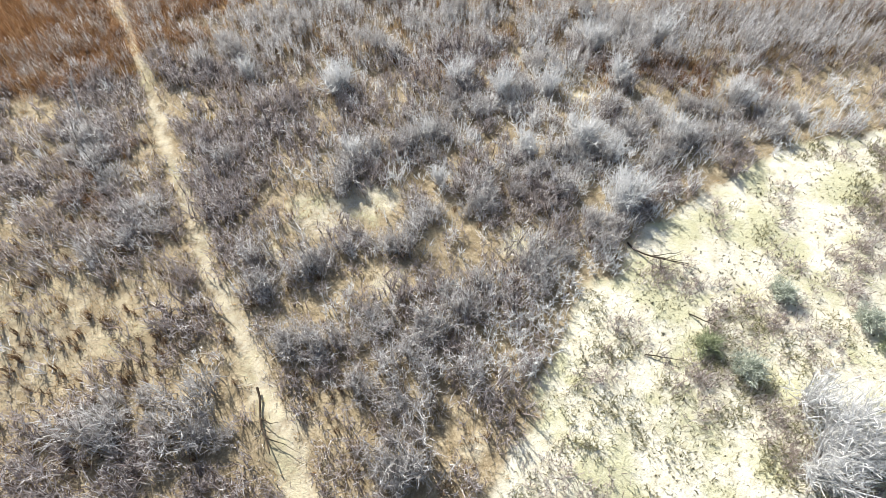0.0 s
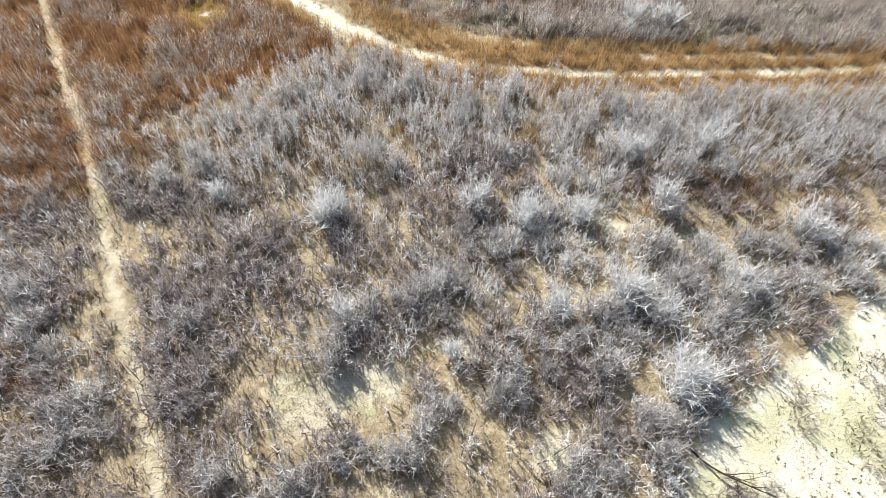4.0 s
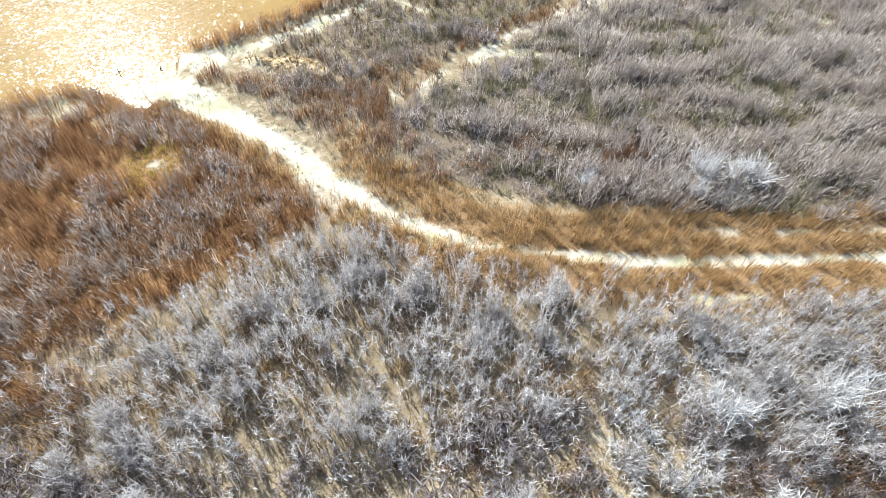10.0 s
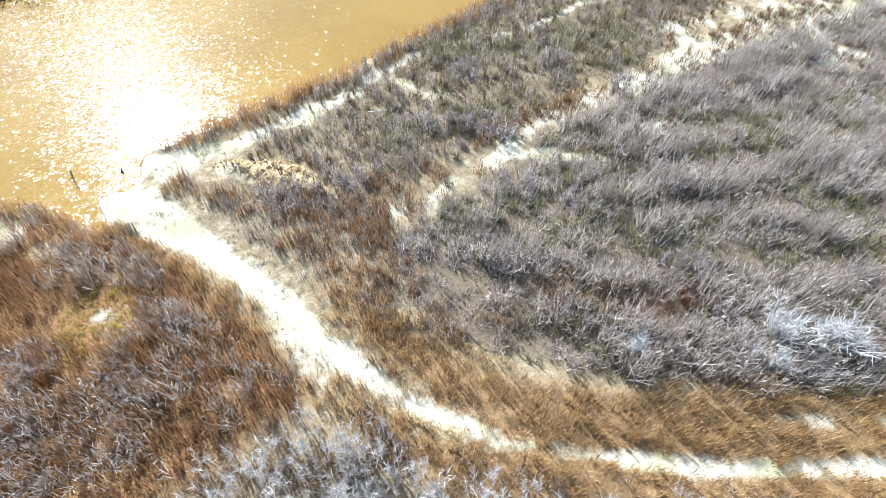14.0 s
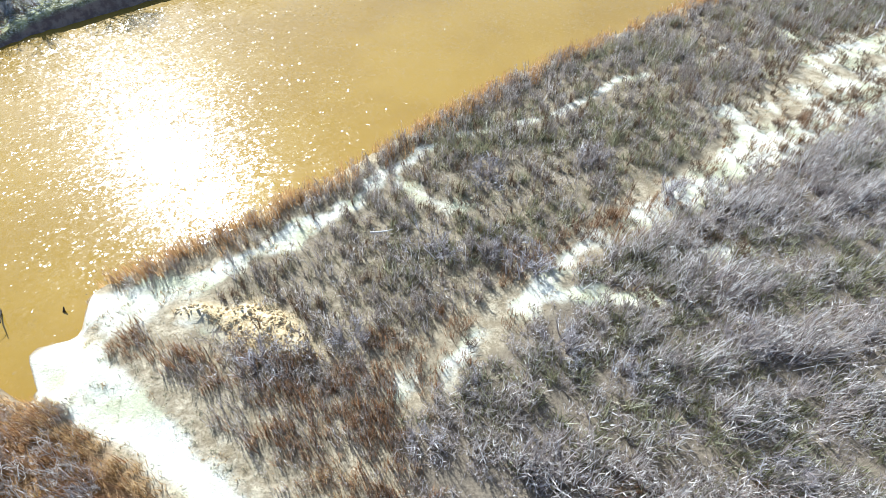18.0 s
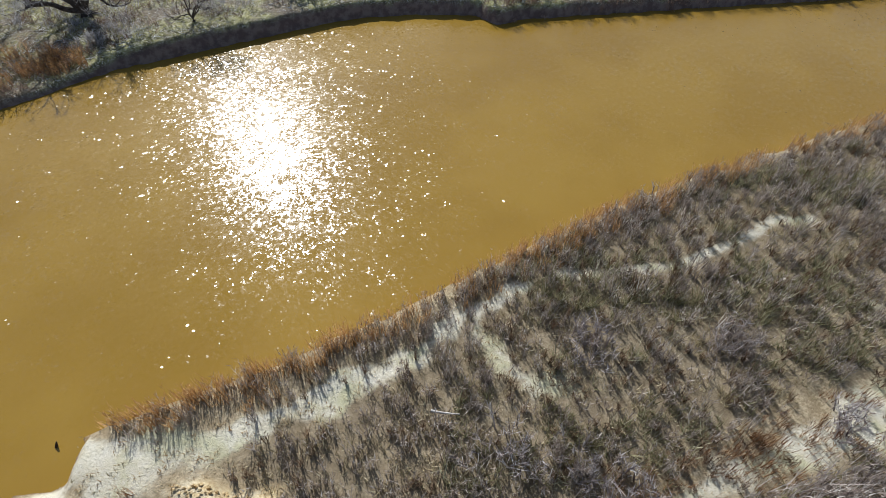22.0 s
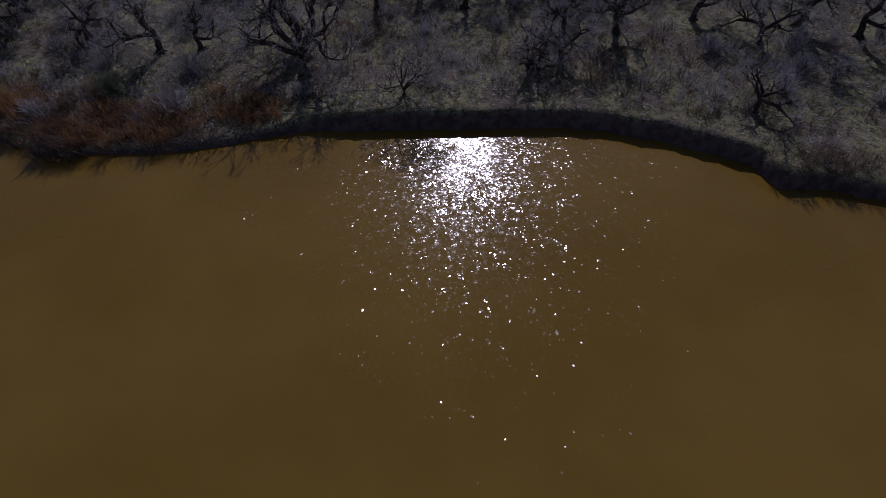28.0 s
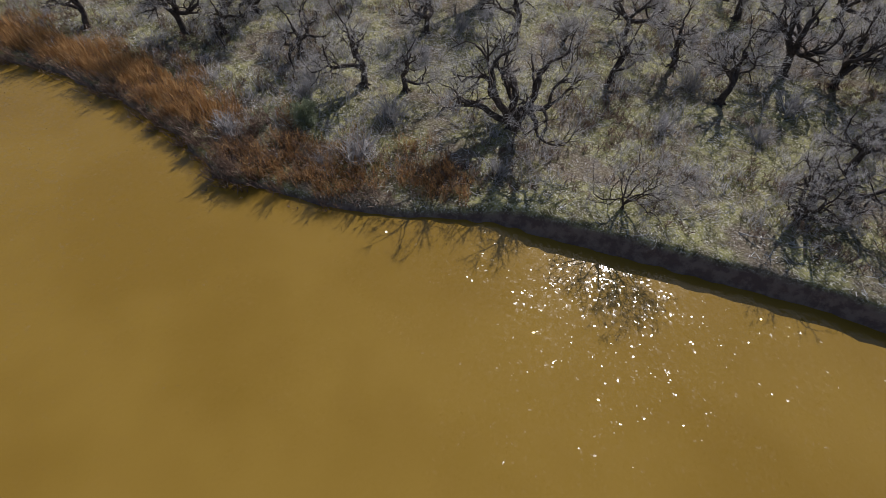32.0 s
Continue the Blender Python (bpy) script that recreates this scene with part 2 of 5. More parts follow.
# ---- the plan: banks, trails, bare patches (x, y) ----
NEAR_BANK = [(-900, -400), (-70, 22), (-42, 39.5), (-31.7, 47), (-29.6, 48.2), (-27, 50), (-24.2, 51.2), (-22, 50.6), (-20.3, 49.7), (-19.8, 49.9), (-21.2, 51.7), (-21.1, 52.2), (-20.1, 52.6), (-19.4, 52.8), (-19.5, 54), (-19.7, 54.6), (-19.1, 55.2),
             (-17.9, 56.2), (-14.2, 59), (-11.9, 61), (-9.3, 63.2), (-5.9, 66.7), (-0.5, 71.7), (3.9, 75.5), (10.2, 80), (23.5, 89.5), (60, 112), (900, 600)]
FAR_BANK = [(-900, -330), (-90, 35), (-68, 53.5), (-63.9, 56.8), (-60.6, 59.7), (-55.2, 62.8), (-49.7, 65.1), (-45, 66), (-42.6, 68.3), (-39.7, 70.6), (-36.9, 74), (-34.3, 78.2), (-31.1, 80.9), (-27.1, 84.2),
            (-23.2, 87.8), (-20, 90), (-16, 91.6), (-11.8, 92.6), (-9.4, 91.3), (-7, 93.1), (1.6, 96.5), (18.3, 103.3), (60, 124), (900, 620)]
TRAIL_SOUTH = [(-31, 48.5), (-29, 45.2), (-24.4, 37.4), (-21, 32.2), (-18.2, 27.2), (-16.3, 23.4), (-13.8, 18.9), (-11.9, 15.6), (-10.3, 12.7), (-8.4, 10), (-7, 7.6), (-5.7, 5.4), (-4, 2), (-2, -8)]
TRAIL_ROAD = [(-17.6, 49.4), (-13.7, 47.7), (-10.3, 45.5), (-7.6, 43.1), (-5.2, 41.3), (-3.4, 40.3), (0, 38.8), (3.2, 38.3), (7.3, 37.8), (13.5, 37.9), (21, 38.3), (40, 40), (60, 42)]
TRAIL_RIVER = [(-18.9, 53.6), (-16.5, 54.9), (-13.8, 55.6), (-11.4, 57.7), (-8.1, 60.4), (-6.2, 63.3), (-2.9, 66.2), (0, 67), (3, 68.2), (6.4, 70.8), (8.3, 72.7), (10.3, 73.2)]
TRAIL_RIVER_EAST = [(14, 74.7), (16.5, 76.8), (18.9, 78.2), (21.4, 79.2)]
TRAIL_SPUR = [(-6.2, 63.3), (-4.7, 61.3), (-3.3, 60.3), (-1.4, 61.2)]
SAND_STRIP = [(-5, 49.9), (-2.3, 51.9), (1.3, 55.3), (3.6, 58), (8, 60.7), (12.9, 64.3), (19.7, 68.4), (28.8, 74.2), (60, 92)]
SAND_SPUR = [(2, 55), (5.9, 54.9), (8.7, 54.2)]
SAND_FLAT = [(1.5, -8), (1.8, 3.8), (2.5, 5.5), (3.8, 6.6), (3.5, 7.7), (5.1, 9.9), (5.6, 11.8), (7.6, 13.3), (9.1, 15.3), (11.4, 17.2), (13.6, 18.3), (18.2, 21.4), (20.5, 22.3), (26, 23), (60, 25), (60, -8)]
SAND_WEST = [(-21, 12.9), (-17, 13.3), (-13.4, 12.4), (-11.4, 10.7), (-11.1, 8.4), (-13.4, 7.7), (-15.4, 6.4), (-21, 6.8)]
RAMP = [(-21.2, 51.7), (-20.7, 52), (-19.8, 52.5), (-19.1, 52.6), (-17.9, 51.9), (-16.8, 50.9), (-15.7, 50.2), (-12.7, 48.1), (-10, 45.7), (-10.5, 45.3), (-12.6, 46.3), (-15, 47.7), (-17.2, 49), (-19.6, 49.7)]
SAND_POINT = [(-19.3, 52.8), (-19.1, 54.3), (-17.5, 55), (-15.3, 55.7), (-13.8, 55.3), (-15.3, 53.8), (-16.5, 52), (-17.8, 52.1)]
TRACKS = [[(3, 36.3), (6.8, 35.7), (11.1, 35.8), (14.4, 36), (30, 37)], [(9, 39.8), (12, 39.6), (16.3, 39.7), (30, 40.4)], [(-9.6, 43.6), (-8.4, 42.3), (-7.2, 40.9), (-6.5, 40.2)]]
SAND_EAST = [(8.4, 61.2), (11, 63.8), (12.8, 66), (11, 67.8), (13.5, 70.2), (17.5, 72.8), (22, 76), (26, 79.5), (45, 84), (45, 68), (24, 63.2), (20, 65), (15.5, 62.9), (12, 62.2)]
RUST_FIELD = [(-44, 33), (-36, 43), (-28.1, 47.2), (-23, 50.3), (-18.5, 48.8), (-14.7, 47.2), (-11.2, 44.2), (-6.8, 40.4), (-10, 38), (-13.2, 35), (-17.2, 32.6), (-17.2, 29), (-19.5, 26.6), (-24, 25.5), (-40, 25)]
THICKET_GREY = [(-30, 25), (-26, 30), (-19.3, 32.6), (-13.2, 34.8), (-10, 38), (-5.5, 39.1), (-2, 37.6), (3.2, 36.3), (11.2, 35.7), (20, 36.2), (60, 38), (60, 30), (20, 29.3), (16, 28.6), (10.2, 28.6), (5.1, 31), (-0.2, 29.6), (-6.2, 28.2), (-11.7, 27.7), (-17.8, 26.7)]
THICKET_NORTH = [(-5, 48.6), (-2, 51.2), (1.6, 54.4), (4, 57.2), (8.5, 60), (13.5, 63.5), (25, 70), (60, 90), (60, 40.4), (22, 40.3), (12, 40.7), (4, 41.3), (-1.5, 42.7), (-4, 46)]
BRUSH_STRIP = [(-13.5, 54.6), (-8.5, 52), (-5.2, 51.6), (0.5, 56.2), (4, 59.6), (12, 65.6), (18, 71.6), (23, 77), (60, 100), (60, 115), (23, 87), (3, 73.5), (-6, 65.5), (-11.5, 58.5)]
SPARSE_RED = [(-17.5, 53), (-15.5, 51.6), (-10.4, 47.6), (-4.2, 42.2), (-1, 43), (-4.5, 48), (-5.2, 51.6), (-8.5, 51.3), (-12.5, 51.8)]
DIRT_HEAP = [(-15.1, 53.5), (-14.1, 53.9), (-12.5, 53.8), (-11.4, 54.1), (-10.2, 53.6), (-9, 52.6), (-8.2, 51.4), (-9.1, 51.2), (-10.5, 51.6), (-12, 52.1), (-12.9, 52.7)]
HEDGES = [[(-6.9, 12.6), (-4.3, 14.3), (-2.3, 15.1), (0.4, 16.8), (3.3, 18.4), (6.4, 20), (9.4, 22), (13, 24.2), (16, 25)],
          [(-4.6, 10.6), (-1.9, 10), (1.1, 10.9), (2.9, 12.4), (5.6, 14.6), (8.6, 17)],
          [(-5.5, 19.6), (-1.4, 21.8), (3.1, 25), (6.3, 26.2)],
          [(-9.6, 7.6), (-5.2, 9.4), (-1.8, 7.4), (0.6, 8)], [(-14, 6), (-10.6, 7), (-7.2, 5.6)], [(-9.3, 13), (-7.7, 11.4)], [(-2.5, 4.4), (0.6, 5)],
          [(11, 20.5), (15, 22.6), (20, 24)], [(-17, 18), (-14.6, 16.2)], [(-20, 21), (-17.5, 19.4)]]


def along(line, x, y):
    """Distance to a polyline."""
    best = np.full(np.shape(x), 1e9)
    for (ax, ay), (bx, by) in zip(line, line[1:]):
        dx, dy = bx - ax, by - ay
        f = np.clip(((x - ax) * dx + (y - ay) * dy) / (dx * dx + dy * dy), 0, 1)
        best = np.minimum(best, np.hypot(x - ax - f * dx, y - ay - f * dy))
    return best


def within(area, x, y):
    """Signed distance to an area's edge, positive inside."""
    inside = np.zeros(np.shape(x), bool)
    ring = area + area[:1]
    for (ax, ay), (bx, by) in zip(ring, ring[1:]):
        if ay != by:
            inside ^= ((ay > y) != (by > y)) & (x < (bx - ax) * (y - ay) / (by - ay) + ax)
    d = along(ring, x, y)
    return np.where(inside, d, -d)


def ease(v, low, high):
    f = np.clip((v - low) / (high - low), 0, 1)
    return f * f * (3 - 2 * f)


def rough(x, y, scale, seed=0.0):
    """Smooth uneven field from a few rotated waves, about -1 to 1."""
    v = np.zeros(np.shape(x))
    for k in range(6):
        a = 1.3 * k + seed
        s = scale * (0.6 + 0.37 * k)
        v = v + np.sin((x * math.cos(a) + y * math.sin(a)) * s + 2.1 * k + seed * 3) * np.sin((y * math.cos(a * 1.7) - x * math.sin(a * 1.7)) * s * 0.8 + k)
    return v / 2.6


NEAR_LAND = NEAR_BANK + [(900, -900), (-900, -900)]
FAR_LAND = FAR_BANK + [(900, 1500), (-900, 1500)]


def bare(x, y):
    """How bare and sandy the near bank is, 0 to 1."""
    wob = 0.35 * rough(x, y, 1.3)
    v = 0.55 * ease(0.46 + 0.25 * ease(-y, -16, -6) + 0.5 * wob - along(TRAIL_SOUTH, x, y), -0.35, 0.3)
    v = np.maximum(v, ease(0.26 + 0.6 * wob - along(TRAIL_ROAD, x, y) + 0.28 * ease(-x, 3, 9), -0.4, 0.25))
    broken = ease(rough(x, y, 1.1, 5.5), -0.5, 0.3)
    v = np.maximum(v, 0.5 * broken * ease(1.15 + 0.8 * wob - along(TRAIL_ROAD, x, y), -0.4, 0.5) * ease(-x, -6, 4))
    for line in TRACKS:
        v = np.maximum(v, 0.72 * broken * ease(0.32 + 0.5 * wob - along(line, x, y), -0.3, 0.25))
    v = np.maximum(v, 0.72 * ease(within(SAND_POINT, x, y) + 1.4 * wob, -0.4, 0.5))
    v = np.maximum(v, 0.86 * ease(0.28 + 0.25 * wob + 1.0 * wob * ease(-x, -2, 6) - along(TRAIL_RIVER, x, y) + 0.42 * ease(-x, 5, 9), -0.3, 0.25))
    v = np.maximum(v, 0.8 * ease(0.2 + 0.3 * wob - along(TRAIL_RIVER_EAST, x, y), -0.25, 0.2))
    v = np.maximum(v, 0.72 * ease(0.45 + 1.5 * wob - along(TRAIL_SPUR, x, y), -0.35, 0.3))
    v = np.maximum(v, 0.86 * ease(0.45 + 1.9 * wob - along(SAND_STRIP, x, y) + 0.9 * ease(x, 5, 16), -0.6, 0.5))
    v = np.maximum(v, 0.88 * ease(0.5 + 1.3 * wob - along(SAND_SPUR, x, y), -0.35, 0.35))
    v = np.maximum(v, ease(within(SAND_FLAT, x, y) + 1.3 * wob, -0.6, 0.6))
    v = np.maximum(v, 0.38 * ease(within(SAND_WEST, x, y) + 2.5 * wob, -0.5, 1))
    v = np.maximum(v, ease(within(RAMP, x, y) + 0.7 * wob, -0.5, 0.3))
    v = np.maximum(v, 0.76 * ease(within(SAND_EAST, x, y) + 2.6 * wob, -0.6, 0.9) * (0.25 + 0.75 * ease(rough(x, y, 0.85, 4.0), -0.45, 0.15)))
    v = np.maximum(v, 0.72 * ease(within(DIRT_HEAP, x, y) + wob, -0.4, 0.3))
    for cx, cy, r, most in ((-6, 16.6, 2.1, 0.8), (-3.9, 17.3, 1.5, 0.85), (3.4, 14.8, 1.4, 0.95), (-2.6, 12.6, 1.7, 0.8), (-0.9, 21.7, 1.0, 0.6), (-17.2, 43.9, 0.8, 0.9), (10.6, 57.4, 1.35, 1.1), (8, 25.2, 0.9, 0.8), (4.4, 29.6, 0.9, 0.8),
                            (-16.2, 23.7, 1.0, 0.8), (-8, 13.6, 1.2, 0.7), (1.2, 5.6, 1.0, 0.8), (-1.5, 60.6, 0.8, 0.7), (22, 79, 1.6, 0.9), (0.2, 19.3, 0.9, 0.6), (6.4, 28.7, 0.8, 0.6), (-23, 24.5, 1.5, 0.5), (-24.4, 48.6, 2.2, 0.9), (-21.5, 47.6, 1.0, 0.8), (13.9, 52.4, 1.0, 0.7), (18.5, 56, 1.2, 0.8), (26, 60, 1.5, 0.9), (-8.5, 9.6, 0.9, 0.7)):
        v = np.maximum(v, 0.75 * most * ease(r * 0.85 - np.hypot(x - cx, y - cy) + 1.8 * wob, -0.4, 0.6))
    v = np.maximum(v, 0.34 * ease(within(SPARSE_RED, x, y) + wob, -0.3, 0.8) * ease(rough(x * 0.8 + y * 0.6, (y - x) * 0.15, 2.2, 2.0), -0.2, 0.6))
    return v


def height(x, y):
    """The ground's height."""
    near, far = within(NEAR_LAND, x, y), within(FAR_LAND, x, y)
    rolling = 0.10 * rough(x, y, 0.45, 1.0) + 0.04 * rough(x, y, 2.3, 0.5)
    gentle = ease(3.6 - np.hypot(x + 20.2, y - 50.3), -0.2, 1.6)
    edge = near + 0.18 * rough(x, y, 2.6, 0.3)
    bank = -2.1 + 2.1 * ease(edge, -0.5, 0.6) + rolling * ease(edge, 0.2, 2)
    slope = np.clip(-1.03 + 0.5 * near, -2.1, 0)
    low = bank * (1 - gentle) + np.minimum(slope, 0) * gentle
    heap = ease(within(DIRT_HEAP, x, y), -0.15, 0.45) * (0.46 + 0.16 * rough(x, y, 2.1, 0.7) + 0.07 * rough(x, y, 5, 0.2))
    tread = 0.10 * ease(0.5 - along(TRAIL_SOUTH, x, y), -0.3, 0.3) + 0.10 * ease(0.7 - along(TRAIL_ROAD, x, y), -0.4, 0.3)
    low = low + heap - tread * ease(near, 0.5, 2)
    cut = far - 0.8 - 0.15 * ease(x, -41, -36) + 0.16 * rough(x, y, 1.9, 0.9) + 0.08 * rough(x, y, 5, 0.1)
    tall = 0.15 - (0.25 + 0.45 * ease(7 - far, 0, 5)) * ease(-x, 33.5, 37.5) - 0.2 * ease(x, -12, -6)
    high = -2.1 + (2.1 + tall) * ease(cut, -0.85 + 0.05 * ease(-x, 38, 46), 0.3) + (rolling * 1.3 + 0.3 * ease(far, 3, 20)) * ease(cut, 0.2, 1.5)
    return np.where(near > far, low, high)


def shaped(name, verts, tris, material, parent=None, smooth=False, label="", category="", kind="", group="", fine=None, split=0):
    """One mesh object from arrays of corners and triangles."""
    me = bpy.data.meshes.new(name)
    verts, tris = np.asarray(verts, np.float32), np.asarray(tris, np.int32)
    me.vertices.add(len(verts))
    me.vertices.foreach_set("co", verts.ravel())
    me.loops.add(tris.size)
    me.loops.foreach_set("vertex_index", tris.ravel())
    me.polygons.add(len(tris))
    me.polygons.foreach_set("loop_start", np.arange(0, tris.size, tris.shape[1], dtype=np.int32))
    me.polygons.foreach_set("use_smooth", np.full(len(tris), smooth))
    me.update(calc_edges=True)
    me.materials.append(material)
    if fine is not None:
        me.materials.append(fine)
        me.polygons.foreach_set("material_index", (np.arange(len(tris)) >= split).astype(np.int32))
    ob = new(name, me)
    if parent is not None:
        ob.parent = parent
    return tagged(ob, label, category, group, kind)


# ---- ground and water ----
def steps(low, high, fine):
    inner = np.arange(low, high + fine / 2, fine)
    out = np.array([3, 7, 14, 26, 45, 75, 120, 190, 300, 480, 780])
    return np.concatenate([low - out[::-1], inner, high + out])


gx, gy = steps(-75, 38, 0.4), steps(-7, 127, 0.4)
GX, GY = np.meshgrid(gx, gy)
FX, FY = GX.ravel(), GY.ravel()
GZ = height(FX, FY)
rows, cols = len(gy), len(gx)
k = (np.arange(rows - 1)[:, None] * cols + np.arange(cols - 1)).ravel()
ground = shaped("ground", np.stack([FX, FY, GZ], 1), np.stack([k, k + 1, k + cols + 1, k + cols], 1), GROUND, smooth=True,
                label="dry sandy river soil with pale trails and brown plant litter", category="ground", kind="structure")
near_d, far_d = within(NEAR_LAND, FX, FY), within(FAR_LAND, FX, FY)
zone = np.zeros((len(FX), 4), np.float32)
zone[:, 0] = bare(FX, FY) * (near_d > far_d)
zone[:, 1] = np.maximum(ease(within(RUST_FIELD, FX, FY) + 1.6 * rough(FX, FY, 0.5, 1.0) * ease(-FY, -34, -31), -0.8, 1), ease(2.6 - along(TRAIL_ROAD, FX, FY), -0.6, 0.8) * ease(FX, -8, -3) * 0.75)
zone[:, 2] = ease(far_d, -1.0, -0.5)
# alpha: how strongly each thicket's shade is painted into the litter
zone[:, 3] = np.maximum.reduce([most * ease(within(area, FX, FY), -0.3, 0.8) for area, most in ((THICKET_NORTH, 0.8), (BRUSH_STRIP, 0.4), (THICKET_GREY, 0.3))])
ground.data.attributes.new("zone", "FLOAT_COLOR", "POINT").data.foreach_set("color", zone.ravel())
clay = ease(within(DIRT_HEAP, FX, FY) + 0.2 * rough(FX, FY, 2.2), -0.35, 0.25)
ground.data.attributes.new("clay", "FLOAT", "POINT").data.foreach_set("value", clay.astype(np.float32))
WATER_Z = -1.0
wx, wy = np.meshgrid(np.linspace(-900, 900, 31), np.linspace(-900, 900, 31))
k = (np.arange(30)[:, None] * 31 + np.arange(30)).ravel()
shaped("water", np.stack([wx.ravel(), wy.ravel(), np.full(wx.size, WATER_Z)], 1), np.stack([k, k + 1, k + 32, k + 31], 1), WATER, smooth=True,
       label="muddy ochre river water with sun glitter on ripples", category="river", kind="structure")

# ---- stands of stalks ----
rng = np.random.default_rng(7)


def unit(v):
    return v / np.maximum(np.linalg.norm(v, axis=-1, keepdims=True), 1e-9)


def tilted(n, low, high, lean=(0, 0)):
    """Directions that lean off the vertical by low to high degrees."""
    a, t = rng.uniform(0, 2 * math.pi, n), np.radians(rng.uniform(low, high, n))
    return unit(np.stack([np.sin(t) * np.cos(a) + lean[0], np.sin(t) * np.sin(a) + lean[1], np.cos(t)], 1))


def blades(base, way, length, width, droop=0.15):
    """Tapered bent stalks of three triangles each."""
    n = len(base)
    side = unit(np.cross(way, rng.normal(size=(n, 3)))) * (np.asarray(width) * 0.5)[:, None]
    mid = base + way * (length * 0.55)[:, None]
    bend = rng.normal(size=(n, 3)) * (length * droop)[:, None]
    bend[:, 2] -= length * droop * 0.6
    tip = base + way * length[:, None] + bend
    v = np.stack([base - side, base + side, mid + side * 0.75, mid - side * 0.75, tip], 1).reshape(-1, 3)
    i = np.arange(n)[:, None] * 5
    t = np.concatenate([i + [0, 1, 2], i + [0, 2, 3], i + [3, 2, 4]])
    return v, t


def slivers(base, way, length, width):
    """Straight twigs of one triangle each."""
    n = len(base)
    side = unit(np.cross(way, rng.normal(size=(n, 3)))) * (np.asarray(width) * rng.uniform(0.25, 0.85, n))[:, None]
    v = np.stack([base - side, base + side, base + way * length[:, None]], 1).reshape(-1, 3)
    return v, np.arange(n * 3).reshape(-1, 3)


def merged(*pieces):
    vs, ts, at = [], [], 0
    for v, t in pieces:
        vs.append(v)
        ts.append(t + at)
        at += len(v)
    return np.concatenate(vs), np.concatenate(ts)


def stand(centres, tall, spread, stems, twigs, twig_length, width, lean=(0, 0), tilt=(3, 32), droop=0.14, top=(0.3, 0.98), fan=0.55):
    """Clumps at centres: stems from the foot, twigs or plumes off the upper part of each stem. Also gives the number of the stems' faces."""
    n = len(centres)
    foot = np.repeat(centres, stems, 0) + np.concatenate([rng.normal(size=(n * stems, 2)) * np.repeat(spread, stems)[:, None] * 0.4, np.zeros((n * stems, 1))], 1)
    way = tilted(n * stems, *tilt, lean)
    length = np.repeat(tall, stems) * rng.uniform(0.55, 1.05, n * stems)
    foot[:, 2] -= 0.05
    parts = [blades(foot, way, length, np.full(len(foot), width * 1.3), droop) if droop else slivers(foot, way, length, np.full(len(foot), width * 1.6))]
    if twigs:
        m = n * stems * twigs
        f = rng.uniform(*top, m)
        root = np.repeat(foot, twigs, 0) + np.repeat(way, twigs, 0) * (np.repeat(length, twigs) * f)[:, None]
        tw = unit(np.repeat(way, twigs, 0) + rng.normal(size=(m, 3)) * fan)
        parts.append(slivers(root, tw, twig_length * rng.uniform(0.5, 1.2, m) * (1.15 - 0.5 * f), np.full(m, width)))
    return (*merged(*parts), len(parts[0][1]))


def scatter(box, per_m2):
    n = int((box[2] - box[0]) * (box[3] - box[1]) * per_m2)
    return rng.uniform(box[0], box[2], n), rng.uniform(box[1], box[3], n)


def thinned(x, y, chance):
    keep = rng.uniform(size=len(x)) < chance
    x, y = x[keep], y[keep]
    return np.stack([x, y, height(x, y)], 1)


def near_of(x, y):
    return within(NEAR_LAND, x, y)


def sow(name, box, per_m2, chance, tall, spread, stems, twigs, twig_length, width, material, label, category, lean=(0, 0), tilt=(3, 32), droop=0.14, ridge=None, fine=None, top=(0.3, 0.98), fan=0.55):
    """One stand of plants that nobody could count."""
    x, y = scatter(box, per_m2)
    c = thinned(x, y, chance(x, y) * ease(along(TRAIL_SOUTH, x, y), 0.08, 0.55))
    h = rng.uniform(*tall, len(c)) * (1 + 0.25 * rough(c[:, 0], c[:, 1], 0.7, 0.4))
    if ridge:
        h = h * ridge(c[:, 0], c[:, 1])
    v, t, split = stand(c, h, np.full(len(c), spread), stems, twigs, twig_length, width, lean, tilt, droop, top, fan)
    return shaped(name, v, t, material, label=label, category=category, kind="stuff", fine=fine, split=split)


def open_ground(x, y, most=0.75):
    return np.clip(1 - bare(x, y) / most, 0, 1) ** 0.8 * (near_of(x, y) > 0.5)


def south_scrub(x, y):
    free = (within(THICKET_GREY, x, y) < 0.3) & (within(RUST_FIELD, x, y) < 0.3) & (y < 36) & (within(SAND_FLAT, x, y) < 0.3)
    patch = ease(rough(x, y, 0.9, 0.8), -0.75, 0.35)
    thin = 1 - 0.45 * ease(y, 17, 21) * ease(30 - y, 0, 2) * ease(x, -12, -8)
    thin = thin * (1 - 0.6 * ease(x, -6, -4) * ease(8 - x, 0, 2) * ease(y, 9.5, 11) * ease(18 - y, 0, 2))
    return open_ground(x, y, 0.6) * free * (0.12 + 0.88 * patch) * thin


